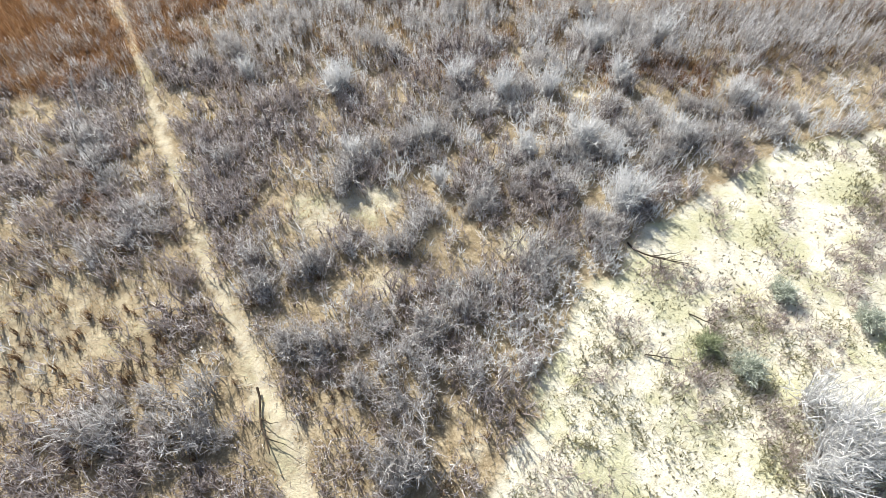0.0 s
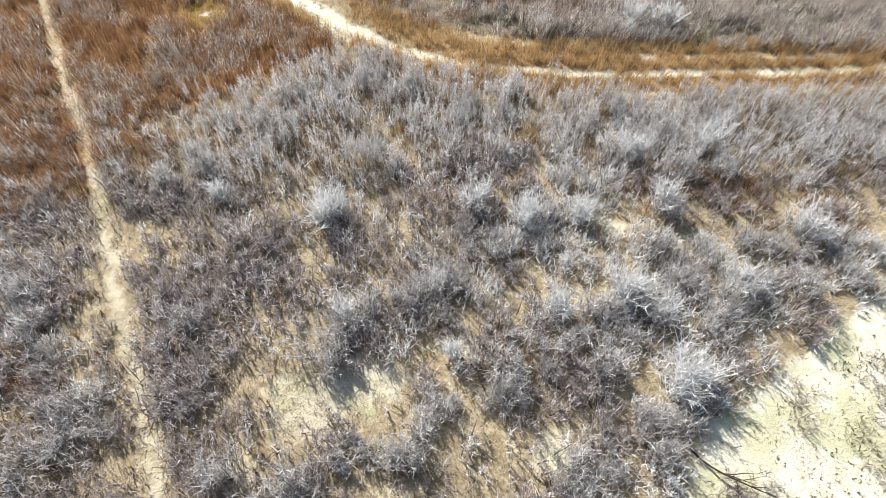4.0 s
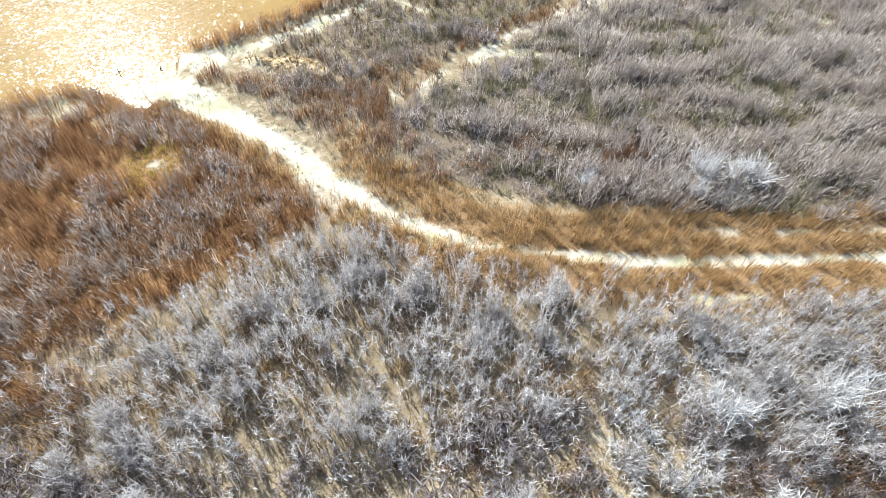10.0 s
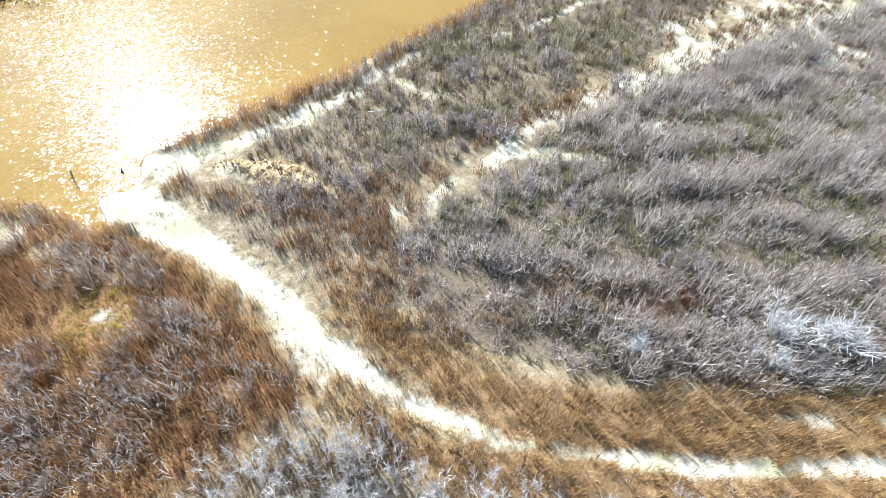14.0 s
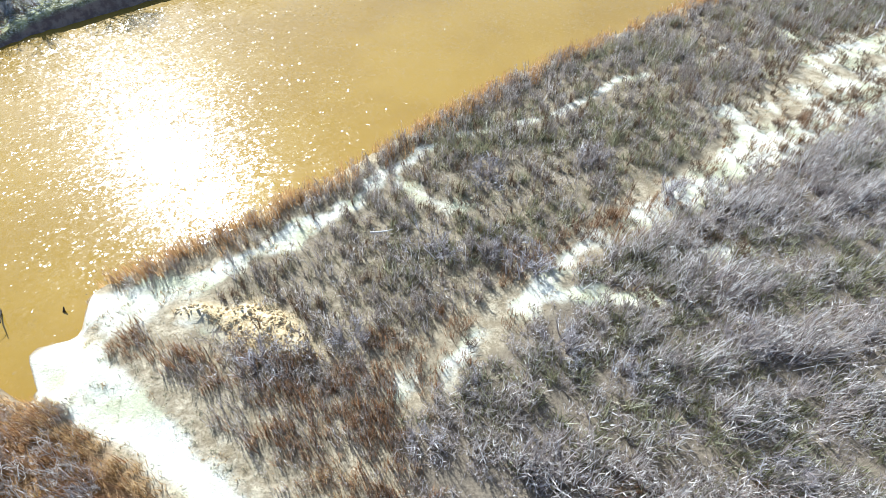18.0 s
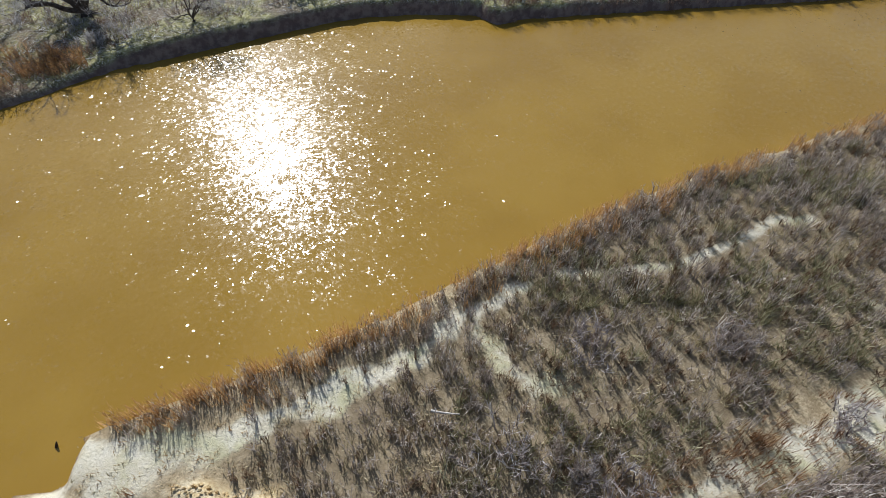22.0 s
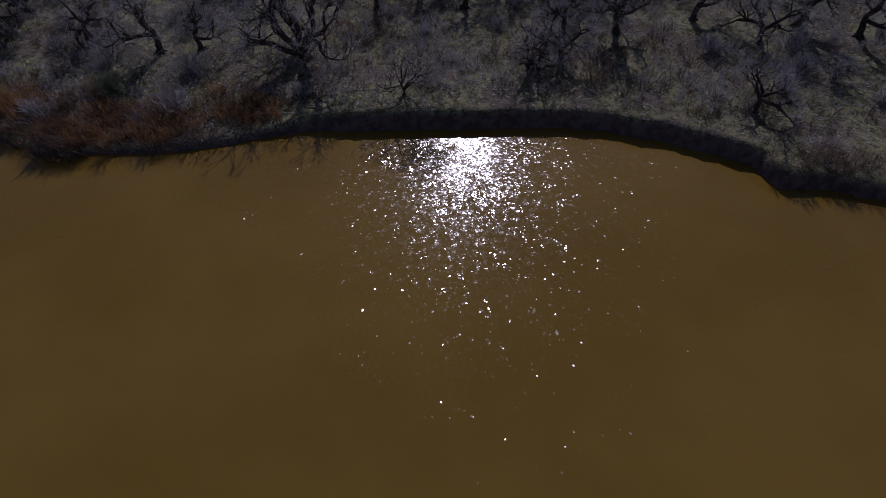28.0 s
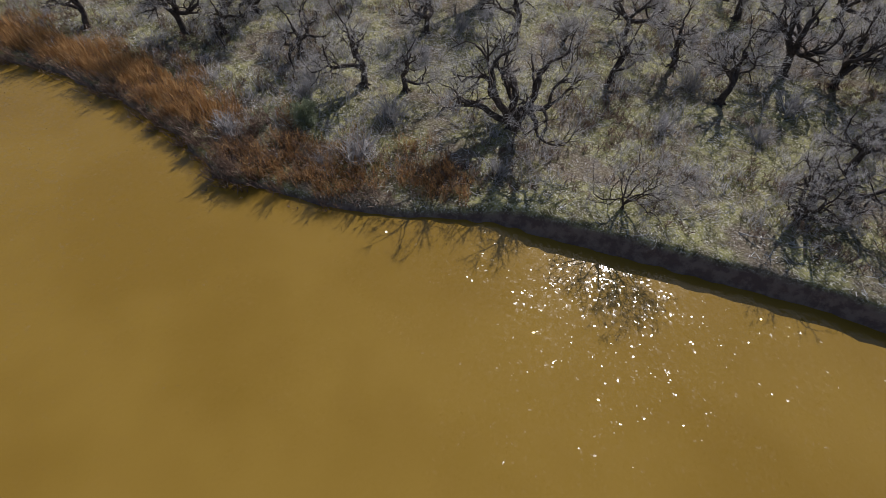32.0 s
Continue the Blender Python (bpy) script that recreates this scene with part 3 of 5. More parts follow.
TRENCHES = [[(-4.4, 46.9), (-2.3, 46.6), (0.3, 46), (2.4, 45.7), (4.8, 45.1), (7.6, 44.3), (10.1, 44.2), (12.6, 43.3)], [(-1.7, 51), (1.2, 50.8), (4.1, 51.1), (7.4, 53.3), (10.8, 54.2), (16.7, 55.1)], [(-4.6, 45.9), (-2.7, 45), (-0.3, 44.2), (1.4, 43.1), (4, 42.8)],
            [(5, 47.6), (9, 48), (14, 47.4), (20, 48)], [(8, 50.6), (13, 51.4), (20, 51)], [(1, 48.8), (4.5, 49.2), (7, 49)], [(10, 57), (15, 58), (22, 57.5)]]


def trench(x, y):
    """Narrow gaps along which the tall grass parts."""
    return np.minimum.reduce([along(line, x, y) for line in TRENCHES]) + 0.25 * rough(x, y, 1.6, 0.9)


def rows_of(x, y):
    """Long uneven rows of tussocks, 0 to 1."""
    return ease(rough(x * 0.4 - y * 0.05, y - 0.1 * x, 1.05, 0.6) + 0.45 * rough(x, y, 1.7, 3.0), -0.55, 0.45)


sow("willow_thicket", (-30, 24, 30, 40), 5.2, lambda x, y: (0.08 + 0.92 * ease(x, -17, -11)) * open_ground(x, y, 0.5) * ease(within(THICKET_GREY, x, y) + 0.7 * rough(x, y, 1.1), -0.5, 0.7) * (0.45 + 0.55 * ease(rough(x, y, 1.0, 1.4), -0.6, 0.3)), (1.2, 2.1), 0.42, 3, 27, 0.40, 0.0195, BROWN, "dense thicket of bare pale grey willow stems", "willow thicket", tilt=(1, 14), droop=0, fine=WILLOW_TIP, top=(0.5, 1.0), fan=0.62)
sow("brown_scrub", (-27, -6, 28, 33), 4.4, lambda x, y: south_scrub(x, y) * (1 - 0.6 * ease(within(SAND_WEST, x, y), -0.6, 0.4)), (0.5, 1.15), 0.42, 7, 6, 0.34, 0.03, BROWN, "low leafless brown and mauve scrub", "scrub", tilt=(3, 36), droop=0, fine=SCRUB_TIP, top=(0.35, 1.0), fan=0.6)
sow("dry_grass", (-27, -6, 28, 36), 9.0, lambda x, y: np.maximum(south_scrub(x, y) * 0.7, 0.2 * (bare(x, y) < 0.7) * (within(SAND_FLAT, x, y) < 0) * (y < 34)), (0.3, 0.65), 0.4, 14, 0, 0.3, 0.014, MAUVE, "dry grey-brown bunch grass between the scrub", "grass", tilt=(8, 50), droop=0)
sow("ground_litter", (-30, -7, 30, 30), 7.0, lambda x, y: (near_of(x, y) > 1) * (within(SAND_FLAT, x, y) < 0.5) * (0.25 + 0.75 * (along(TRAIL_SOUTH, x, y) > 0.45)) * (0.4 + 0.6 * ease(rough(x, y, 1.2, 2.4), -0.5, 0.4)), (0.12, 0.34), 0.35, 10, 0, 0.1, 0.02, STRAW, "flattened straw and litter on the soil", "litter", tilt=(45, 84), droop=0)
sow("rust_grass", (-40, 25, -6, 51), 9.0, lambda x, y: open_ground(x, y) * ease(within(RUST_FIELD, x, y) + 0.6 * rough(x, y, 1.3) + 1.6 * rough(x, y, 0.5, 1.0) * ease(-y, -34, -31), -0.4, 0.6) * ease(np.hypot(x + 17.2, y - 43.9), 1.3, 2.1), (0.6, 1.25), 0.34, 11, 2, 0.26, 0.018, RUST, "tall rust-brown dry grass", "grass", tilt=(1, 14), droop=0, fine=RUST_TIP, top=(0.6, 1.0), fan=0.3)
RUST_SPOTS = [(12.5, 28.2, 1.6), (14.5, 27.6, 1.8), (18.6, 26.1, 1.4), (9.8, 27.6, 1.0), (3.9, 28.2, 1.1), (-0.6, 28.2, 1.2), (-18, 17.6, 1.0), (-17.2, 20.5, 0.8), (0.2, 56.7, 0.9), (2.1, 57.4, 0.7), (5.3, 59.8, 0.9), (-2.7, 53.4, 0.8), (-5.5, 52, 0.9), (-16.3, 52.1, 0.8), (9, 45.2, 1.3), (6.5, 44.9, 1.2), (3.2, 45.5, 0.9), (5, 44.9, 1.0), (8.2, 44, 1.0), (0.2, 44.0, 0.8), (-24, 29.5, 2.0), (-20.5, 27.6, 1.6), (-22.5, 31, 1.8), (-16.2, 30.6, 1.4), (1.6, 12.0, 0.6), (-3.2, 8.7, 0.6)]


def rust_spots(x, y):
    return np.maximum.reduce([ease(r - np.hypot(x - cx, y - cy) + 0.4 * rough(x, y, 1.9), -0.4, 0.4) for cx, cy, r in RUST_SPOTS])


sow("rust_patches", (-27, 6, 22, 61), 7.0, rust_spots, (0.4, 0.85), 0.3, 12, 2, 0.24, 0.018, RUST, "patches of rust-orange dead stems in the scrub", "grass", tilt=(1, 16), droop=0, fine=RUST_TIP, top=(0.6, 1.0), fan=0.3)
sow("rust_scrub", (-40, 25, -6, 51), 5.0, lambda x, y: open_ground(x, y) * ease(within(RUST_FIELD, x, y), 0, 1) * ease(rough(x, y, 0.7, 2.2), -0.25, 0.3) * ease(np.hypot(x + 17.2, y - 43.9), 1.3, 2.1), (0.7, 1.15), 0.45, 8, 4, 0.38, 0.027, MAUVE, "grey-brown brush among rusty grass", "scrub", tilt=(3, 34), droop=0, fine=MAUVE, top=(0.4, 1.0), fan=0.5)
sow("golden_grass", (-12, 33, 42, 48), 14.0, lambda x, y: open_ground(x, y, 0.95) * ease(2.7 + 1.0 * rough(x, y, 0.9) - along(TRAIL_ROAD, x, y - 0.75), -0.4, 0.8) * ease(x, -9, -5), (0.3, 0.9), 0.3, 11, 2, 0.24, 0.017, GOLD, "golden and orange dry grass beside the sandy track", "grass", lean=(0.06, -0.05), tilt=(1, 16), droop=0, fine=GOLD_TIP, top=(0.55, 1.0), fan=0.35)
sow("yellow_grass", (-20, 11, 6, 47), 9.0, lambda x, y: ease(2.0 - np.hypot(x + 17.2, y - 43.9), -0.3, 0.5) * ease(np.hypot(x + 17.2, y - 44.0), 0.2, 0.7) + 0.6 * ease(1.2 - np.hypot(x + 13.2, y - 22.8), -0.3, 0.5) + 0.5 * ease(0.9 - np.hypot(x + 17.9, y - 20.9), -0.3, 0.5) + 0.5 * ease(0.8 - np.hypot(x - 3.9, y - 12.2), -0.3, 0.5), (0.25, 0.5), 0.25, 16, 0, 0.2, 0.022, YELLOW, "tufts of yellow-green grass", "grass")
sow("reed_grass", (-6, 40, 34, 74), 8.0, lambda x, y: open_ground(x, y, 0.9) * ease(within(THICKET_NORTH, x, y) + 0.5 * rough(x, y, 1.3), -0.3, 0.6) * (0.5 + 0.5 * rows_of(x, y)) * ease(trench(x, y), 0.35, 0.85), (0.9, 1.5), 0.38, 9, 3, 0.48, 0.028, BROWN, "dense long grey-brown dry grass and brush", "grass", lean=(0.05, -0.04), tilt=(2, 34), droop=0, ridge=lambda x, y: (0.45 + 0.7 * rows_of(x, y)) * (1 + 0.35 * ease(1.5 - trench(x, y - 0.6), 0, 0.8)), fine=PLUME, top=(0.55, 1.0), fan=0.45)
sow("under_brush", (-6, 40, 35, 78), 3.2, lambda x, y: open_ground(x, y, 0.8) * ease(within(THICKET_NORTH, x, y), -0.3, 0.6), (0.25, 0.55), 0.4, 10, 5, 0.25, 0.019, BROWN, "low brown undergrowth beneath the long grass", "scrub", tilt=(8, 60), droop=0)
sow("olive_tufts", (-6, 40, 34, 88), 7.0, lambda x, y: open_ground(x, y, 0.8) * np.maximum(ease(within(THICKET_NORTH, x, y), -0.3, 0.6), ease(within(BRUSH_STRIP, x, y), -0.3, 0.6)) * ease(rough(x, y, 0.8, 5.2), -0.2, 0.4), (0.5, 1.1), 0.3, 12, 0, 0.2, 0.026, OLIVE, "olive-green dry grass tufts in the brush", "grass", tilt=(5, 45), droop=0)
sow("river_brush", (-16, 50, 34, 88), 5.2, lambda x, y: open_ground(x, y) * ease(within(BRUSH_STRIP, x, y) + 0.5 * rough(x, y, 1.5), -0.3, 0.5) * (0.35 + 0.65 * ease(rough(x, y, 1.5, 2.9), -0.4, 0.2)), (0.5, 1.05), 0.28, 7, 5, 0.32, 0.027, RIVERSIDE, "low dark grey-brown brush on the river strip", "scrub", tilt=(2, 24), ridge=lambda x, y: 0.65 + 0.65 * ease(rough(x, y, 1.5, 2.9), -0.3, 0.5), droop=0, fine=RIVERSIDE, top=(0.35, 1.0), fan=0.5)
sow("river_grass", (-16, 50, 34, 88), 5.0, lambda x, y: open_ground(x, y) * ease(within(BRUSH_STRIP, x, y), -0.3, 0.5), (0.3, 0.6), 0.35, 12, 0, 0.3, 0.022, STRAW, "pale dry grass on the river strip", "grass", tilt=(6, 50), droop=0)
sow("red_stems", (-18, 41, 0, 54), 16.0, lambda x, y: open_ground(x, y, 1.3) * ease(within(SPARSE_RED, x, y) + 0.4 * rough(x, y, 1.5), -0.3, 0.5) * ease(rough(x * 0.5, y * 1.3, 1.8, 4.2), -0.8, 0.1), (0.45, 1.0), 0.3, 8, 2, 0.24, 0.018, RUST, "sparse reddish stems in pale sand", "grass", tilt=(1, 13), droop=0, fine=RUST_TIP, top=(0.55, 1.0), fan=0.3)
sow("strip_red_stems", (-6, 48, 32, 76), 5.5, lambda x, y: ease(1.5 - along(SAND_STRIP, x, y) + 0.5 * rough(x, y, 1.2, 1.0), -0.2, 0.6) * ease(rough(x * 0.7, y * 1.2, 1.5, 6.1), -0.35, 0.3), (0.4, 0.85), 0.26, 8, 2, 0.24, 0.018, RUST, "thin rust-red stalks standing in the sand strip", "grass", tilt=(1, 14), droop=0, fine=RUST_TIP, top=(0.5, 1.0), fan=0.3)
sow("north_litter", (-20, 36, 34, 84), 7.0, lambda x, y: (near_of(x, y) > 0.6) * (within(RAMP, x, y) < 0.1) * (within(DIRT_HEAP, x, y) < 0.1) * (1 - 0.7 * ease(bare(x, y), 0.45, 0.8)) * (1 - 0.8 * ease(within(THICKET_NORTH, x, y), 0, 1.5)) * (0.35 + 0.65 * ease(rough(x, y, 1.2, 2.4), -0.5, 0.4)), (0.12, 0.34), 0.4, 9, 0, 0.1, 0.016, STRAW, "flattened straw and litter between the river strip's stalks", "litter", tilt=(45, 84), droop=0)
RAMP_EDGE = [(-25.5, 50.6), (-22.3, 49.9), (-19.8, 49), (-17.2, 48.1), (-14.6, 46.6), (-12.2, 45.2), (-9.8, 43.2)]
sow("ramp_fringe", (-27, 42, -8, 52), 14.0, lambda x, y: (near_of(x, y) > 0.2) * (bare(x, y) < 0.75) * ease(0.75 + 0.5 * rough(x, y, 1.2, 0.5) - along(RAMP_EDGE, x, y), -0.1, 0.4), (0.4, 0.9), 0.25, 10, 2, 0.22, 0.018, GOLD, "golden grass fringing the sandy boat ramp", "grass", tilt=(1, 18), droop=0, fine=GOLD_TIP, top=(0.5, 1.0), fan=0.35)
sow("sandy_brush", (-10, 48, 44, 84), 6.5, lambda x, y: (near_of(x, y) > 1) * (bare(x, y) > 0.3) * (within(RAMP, x, y) < 0) * ease(rough(x, y, 1.4, 1.9), -0.4, 0.4) * (x > -6) * (y > 49) * (along(TRAIL_RIVER, x, y) > 1), (0.3, 0.7), 0.22, 9, 3, 0.25, 0.021, SPIKE, "scattered brown tufts in the sand", "grass", tilt=(4, 45))
sow("bank_fringe", (-34, 44, 34, 98), 14.0, lambda x, y: ease(near_of(x, y), 0.1, 0.35) * ease(1.7 + 0.6 * rough(x, y, 1.1) - near_of(x, y), -0.3, 0.5) * (within(RAMP, x, y) < 0.1) * ease(np.hypot(x + 19.5, y - 52.5), 1.2, 3.5) * (0.25 + 0.75 * ease(rough(x, y, 1.3, 0.2), -0.4, 0.3)), (0.6, 1.15), 0.3, 10, 2, 0.28, 0.018, REED, "orange-brown stems along the river's edge", "grass", tilt=(1, 16), droop=0, top=(0.5, 1.0), fan=0.32, fine=REED)


def tufts_on(x, y):
    flat = ease(within(SAND_FLAT, x, y), 0.2, 1.5) * (0.3 + 0.7 * ease(rough(x, y, 0.6, 1.1), -0.6, 0.4))
    return flat


sow("fringe_brush", (-34, 44, 34, 98), 3.6, lambda x, y: ease(near_of(x, y), 0.3, 0.6) * ease(2.3 + 0.6 * rough(x, y, 1.1) - near_of(x, y), -0.3, 0.5) * (within(RAMP, x, y) < 0.1) * ease(np.hypot(x + 19.5, y - 52.5), 1.5, 4), (0.5, 0.95), 0.3, 8, 6, 0.3, 0.018, RIVERSIDE, "grey-brown brush behind the river's edge", "scrub", tilt=(2, 20), droop=0.07)
sow("trail_tufts", (-32, -7, 44, 86), 5.0, lambda x, y: (near_of(x, y) > 1.2) * ease(bare(x, y), 0.12, 0.3) * (1.05 - ease(bare(x, y), 0.8, 1.0)) * (within(SAND_FLAT, x, y) < 0.3), (0.1, 0.32), 0.22, 9, 0, 0.1, 0.02, GOLD, "straw tufts along the edges of trails and sand", "grass", tilt=(10, 55), droop=0)
sow("sand_tufts", (2, -6, 28, 25), 34.0, tufts_on, (0.06, 0.16), 0.05, 6, 0, 0.1, 0.038, TUFT, "tiny olive tufts dotted over the pale sand flat", "grass", tilt=(10, 60), droop=0)
sow("sand_scrub", (2, -6, 28, 25), 4.5, lambda x, y: ease(within(SAND_FLAT, x, y), 0.5, 2) * ease(rough(x, y, 0.55, 3.1), -0.2, 0.5), (0.3, 0.6), 0.5, 12, 5, 0.3, 0.02, BROWN, "thin brown brush on the sand flat", "scrub", tilt=(8, 60))


sow("olive_scrub", (2, -6, 28, 25), 5.5, lambda x, y: ease(within(SAND_FLAT, x, y), 0.1, 1.2) * ease(rough(x, y, 0.7, 6.3), 0.0, 0.5), (0.15, 0.45), 0.5, 14, 3, 0.2, 0.024, OLIVE, "low olive-brown scrub in patches on the sand flat", "scrub", tilt=(8, 65), droop=0)
sow("brown_spikes", (-27, -6, 12, 30), 5.0, lambda x, y: (near_of(x, y) > 1) * (within(SAND_FLAT, x, y) < 0.4) * (along(TRAIL_SOUTH, x, y) > 0.55) * np.maximum(0.75 * ease(within(SAND_WEST, x, y), -1.2, 0.3) * ease(rough(x, y, 1.6, 0.7), -0.5, 0.3), 0.3 * south_scrub(x, y)), (0.35, 0.75), 0.12, 8, 2, 0.25, 0.03, SPIKE, "upright dark brown dead stalks on straw ground", "grass", tilt=(1, 16))
sow("strip_spikes", (-16, 50, 34, 88), 1.7, lambda x, y: open_ground(x, y, 1.2) * ease(within(BRUSH_STRIP, x, y) + 0.6, -0.3, 0.5) * (0.35 + 0.65 * ease(rough(x, y, 1.1, 7.7), -0.3, 0.3)), (0.5, 1.05), 0.12, 9, 3, 0.25, 0.026, SPIKE, "upright dark brown stems over the river strip", "grass", tilt=(1, 18))
sow("path_grass", (-20, 50, 12, 76), 4.0, lambda x, y: (near_of(x, y) > 0.6) * ease(1.5 - np.minimum(along(TRAIL_RIVER, x, y), along(TRAIL_SPUR, x, y)), 0, 0.8) * (0.15 + 0.85 * ease(rough(x, y, 1.4, 8.1), -0.2, 0.4)) * ease(np.minimum(along(TRAIL_RIVER, x, y), along(TRAIL_SPUR, x, y)), 0.1, 0.6), (0.12, 0.35), 0.2, 9, 0, 0.1, 0.024, STRAW, "straw-coloured grass on the riverside path", "grass", tilt=(8, 50), droop=0)


sow("pale_tufts", (-24, 8, 26, 34), 4.6, lambda x, y: open_ground(x, y, 0.7) * (within(SAND_FLAT, x, y) < 0.3) * (within(RUST_FIELD, x, y) < 0.3) * ease(rough(x, y, 0.9, 9.3), -0.35, 0.35) * (0.15 + 0.85 * ease(x, -6, 1)), (0.5, 1.15), 0.35, 6, 7, 0.36, 0.029, PALE, "bleached pale twigs scattered through the scrub", "scrub", tilt=(3, 40), droop=0, top=(0.4, 1.0), fan=0.6)


sow("road_tufts", (-24, 36, 30, 56), 16.0, lambda x, y: (near_of(x, y) > 0.8) * np.maximum(ease(0.75 - abs(within(RAMP, x, y) + 0.35), 0, 0.6) * ease(x, -18.5, -17), ease(0.7 - abs(along(TRAIL_ROAD, x, y) - 0.75), 0, 0.5) * (x < 24)) * ease(rough(x, y, 1.5, 3.7), -0.2, 0.35), (0.08, 0.24), 0.16, 9, 0, 0.1, 0.02, OLIVE, "small olive tufts along the sandy road", "grass", tilt=(8, 50), droop=0)
sow("heap_brush", (-14, 50, -5, 53.5), 4.0, lambda x, y: ease(1.3 - along([(-12.5, 51.3), (-10, 51), (-7.5, 50.9)], x, y) + 0.5 * rough(x, y, 1.4), -0.2, 0.5), (0.5, 1.0), 0.35, 9, 6, 0.34, 0.025, RIVERSIDE, "grey-brown brush below the heap of soil", "scrub", tilt=(4, 40))


sow("thicket_grass", (-28, 25, 30, 40), 6.0, lambda x, y: open_ground(x, y, 0.6) * ease(within(THICKET_GREY, x, y) + 0.3, -0.3, 0.6) * ease(rough(x, y, 0.8, 11.2), -0.3, 0.4), (0.5, 1.1), 0.35, 11, 0, 0.3, 0.018, GOLD, "tawny grass between the willow stems", "grass", tilt=(5, 40), droop=0)


sow("thicket_undergrowth", (-28, 24, 30, 40), 5.0, lambda x, y: open_ground(x, y, 0.6) * ease(within(THICKET_GREY, x, y) + 0.8 + 0.8 * rough(x, y, 0.9, 2.0), -0.3, 0.8) * (0.3 + 0.7 * ease(rough(x, y, 0.7, 6.6), -0.5, 0.3)), (0.45, 1.0), 0.4, 9, 3, 0.28, 0.02, SPIKE, "dark brown stalks beneath the willows", "scrub", tilt=(1, 18), droop=0, fine=BROWN, top=(0.45, 1.0), fan=0.45)
sow("dark_stems", (-18, 41, 0, 54), 12.0, lambda x, y: open_ground(x, y, 1.3) * ease(within(SPARSE_RED, x, y) + 0.4 * rough(x, y, 1.5), -0.3, 0.5) * ease(rough(x * 0.5, y * 1.3, 1.8, 4.9), -0.6, 0.2), (0.4, 0.9), 0.3, 7, 2, 0.26, 0.019, RIVERSIDE, "upright grey-brown stems in pale sand", "grass", tilt=(1, 13), droop=0, top=(0.5, 1.0), fan=0.35, fine=RIVERSIDE)


sow("outer_scrub", (-70, -40, 75, 110), 1.5, lambda x, y: (near_of(x, y) > 1.5) * (bare(x, y) < 0.5) * (within(RUST_FIELD, x, y) < 0) * np.maximum.reduce([ease(-x, 25, 28), ease(x, 26, 31), ease(-y, 4, 7)]), (0.5, 1.2), 0.6, 10, 0, 0.35, 0.06, BROWN, "leafless brown scrub over the plain around", "scrub", tilt=(5, 50), droop=0)


# ---- the far bank ----
def far_of(x, y):
    return within(FAR_LAND, x, y) - 0.8 - 0.15 * ease(x, -41, -36)


sow("bank_turf", (-76, 50, 22, 126), 5.0, lambda x, y: ease(far_of(x, y), 0.4, 1.2) * (0.35 + 0.65 * ease(rough(x, y, 0.8, 0.9), -0.5, 0.4)), (0.12, 0.32), 0.3, 9, 0, 0.1, 0.024, OLIVE, "olive and straw tufts under the bare trees", "grass", tilt=(10, 60), droop=0)
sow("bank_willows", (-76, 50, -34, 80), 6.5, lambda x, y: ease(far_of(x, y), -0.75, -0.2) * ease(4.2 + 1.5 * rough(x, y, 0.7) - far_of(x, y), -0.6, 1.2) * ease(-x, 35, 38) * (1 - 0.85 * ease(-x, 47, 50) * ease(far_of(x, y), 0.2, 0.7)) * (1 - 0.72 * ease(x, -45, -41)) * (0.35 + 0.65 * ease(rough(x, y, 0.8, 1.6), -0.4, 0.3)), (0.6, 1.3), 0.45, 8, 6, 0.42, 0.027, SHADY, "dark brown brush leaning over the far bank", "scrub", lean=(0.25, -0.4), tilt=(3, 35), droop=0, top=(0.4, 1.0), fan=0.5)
sow("bank_reeds", (-70, 52, -44, 70), 11.0, lambda x, y: ease(far_of(x, y), 0.6, 1.2) * ease(3.2 - far_of(x, y), -0.3, 0.6) * ease(-x, 48.5, 50.5), (0.8, 1.4), 0.3, 12, 0, 0.3, 0.026, REED, "orange reeds on the far bank", "reeds", lean=(0.15, -0.1), tilt=(2, 22), droop=0.06)
sow("bank_rust_brush", (-70, 52, -33, 80), 8.0, lambda x, y: ease(far_of(x, y), -0.2, 0.5) * ease(4.4 + 1.4 * rough(x, y, 0.8, 2.0) - far_of(x, y), -0.4, 0.8) * ease(-x, 35.5, 38) * ease(rough(x, y, 0.6, 3.3), -0.5, 0.2), (0.7, 1.4), 0.42, 9, 3, 0.32, 0.018, RUST, "rust-brown brush along the far bank", "scrub", lean=(0.12, -0.2), tilt=(2, 28), droop=0, fine=REED, top=(0.45, 1.0), fan=0.4)
sow("bank_litter_brush", (-74, 55, 18, 124), 1.5, lambda x, y: ease(far_of(x, y), 1.5, 3) * ease(rough(x, y, 0.5, 2.7), -0.5, 0.3), (0.4, 1.1), 0.6, 7, 4, 0.44, 0.03, LIMB, "grey leafless undergrowth among the trees", "scrub", tilt=(5, 55))
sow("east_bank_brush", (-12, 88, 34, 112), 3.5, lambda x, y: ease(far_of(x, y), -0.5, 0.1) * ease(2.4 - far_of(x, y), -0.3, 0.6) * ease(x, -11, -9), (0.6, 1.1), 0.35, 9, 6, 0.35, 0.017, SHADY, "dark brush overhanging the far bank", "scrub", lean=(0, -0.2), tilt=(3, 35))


sow("litter_sticks", (-72, 58, 18, 124), 6.5, lambda x, y: ease(far_of(x, y), 0.4, 1) * (0.2 + 0.8 * ease(rough(x, y, 0.6, 1.7), -0.2, 0.5)), (0.25, 0.7), 0.5, 7, 0, 0.1, 0.03, PALE, "pale fallen sticks and litter under the trees", "litter", tilt=(70, 88), droop=0)
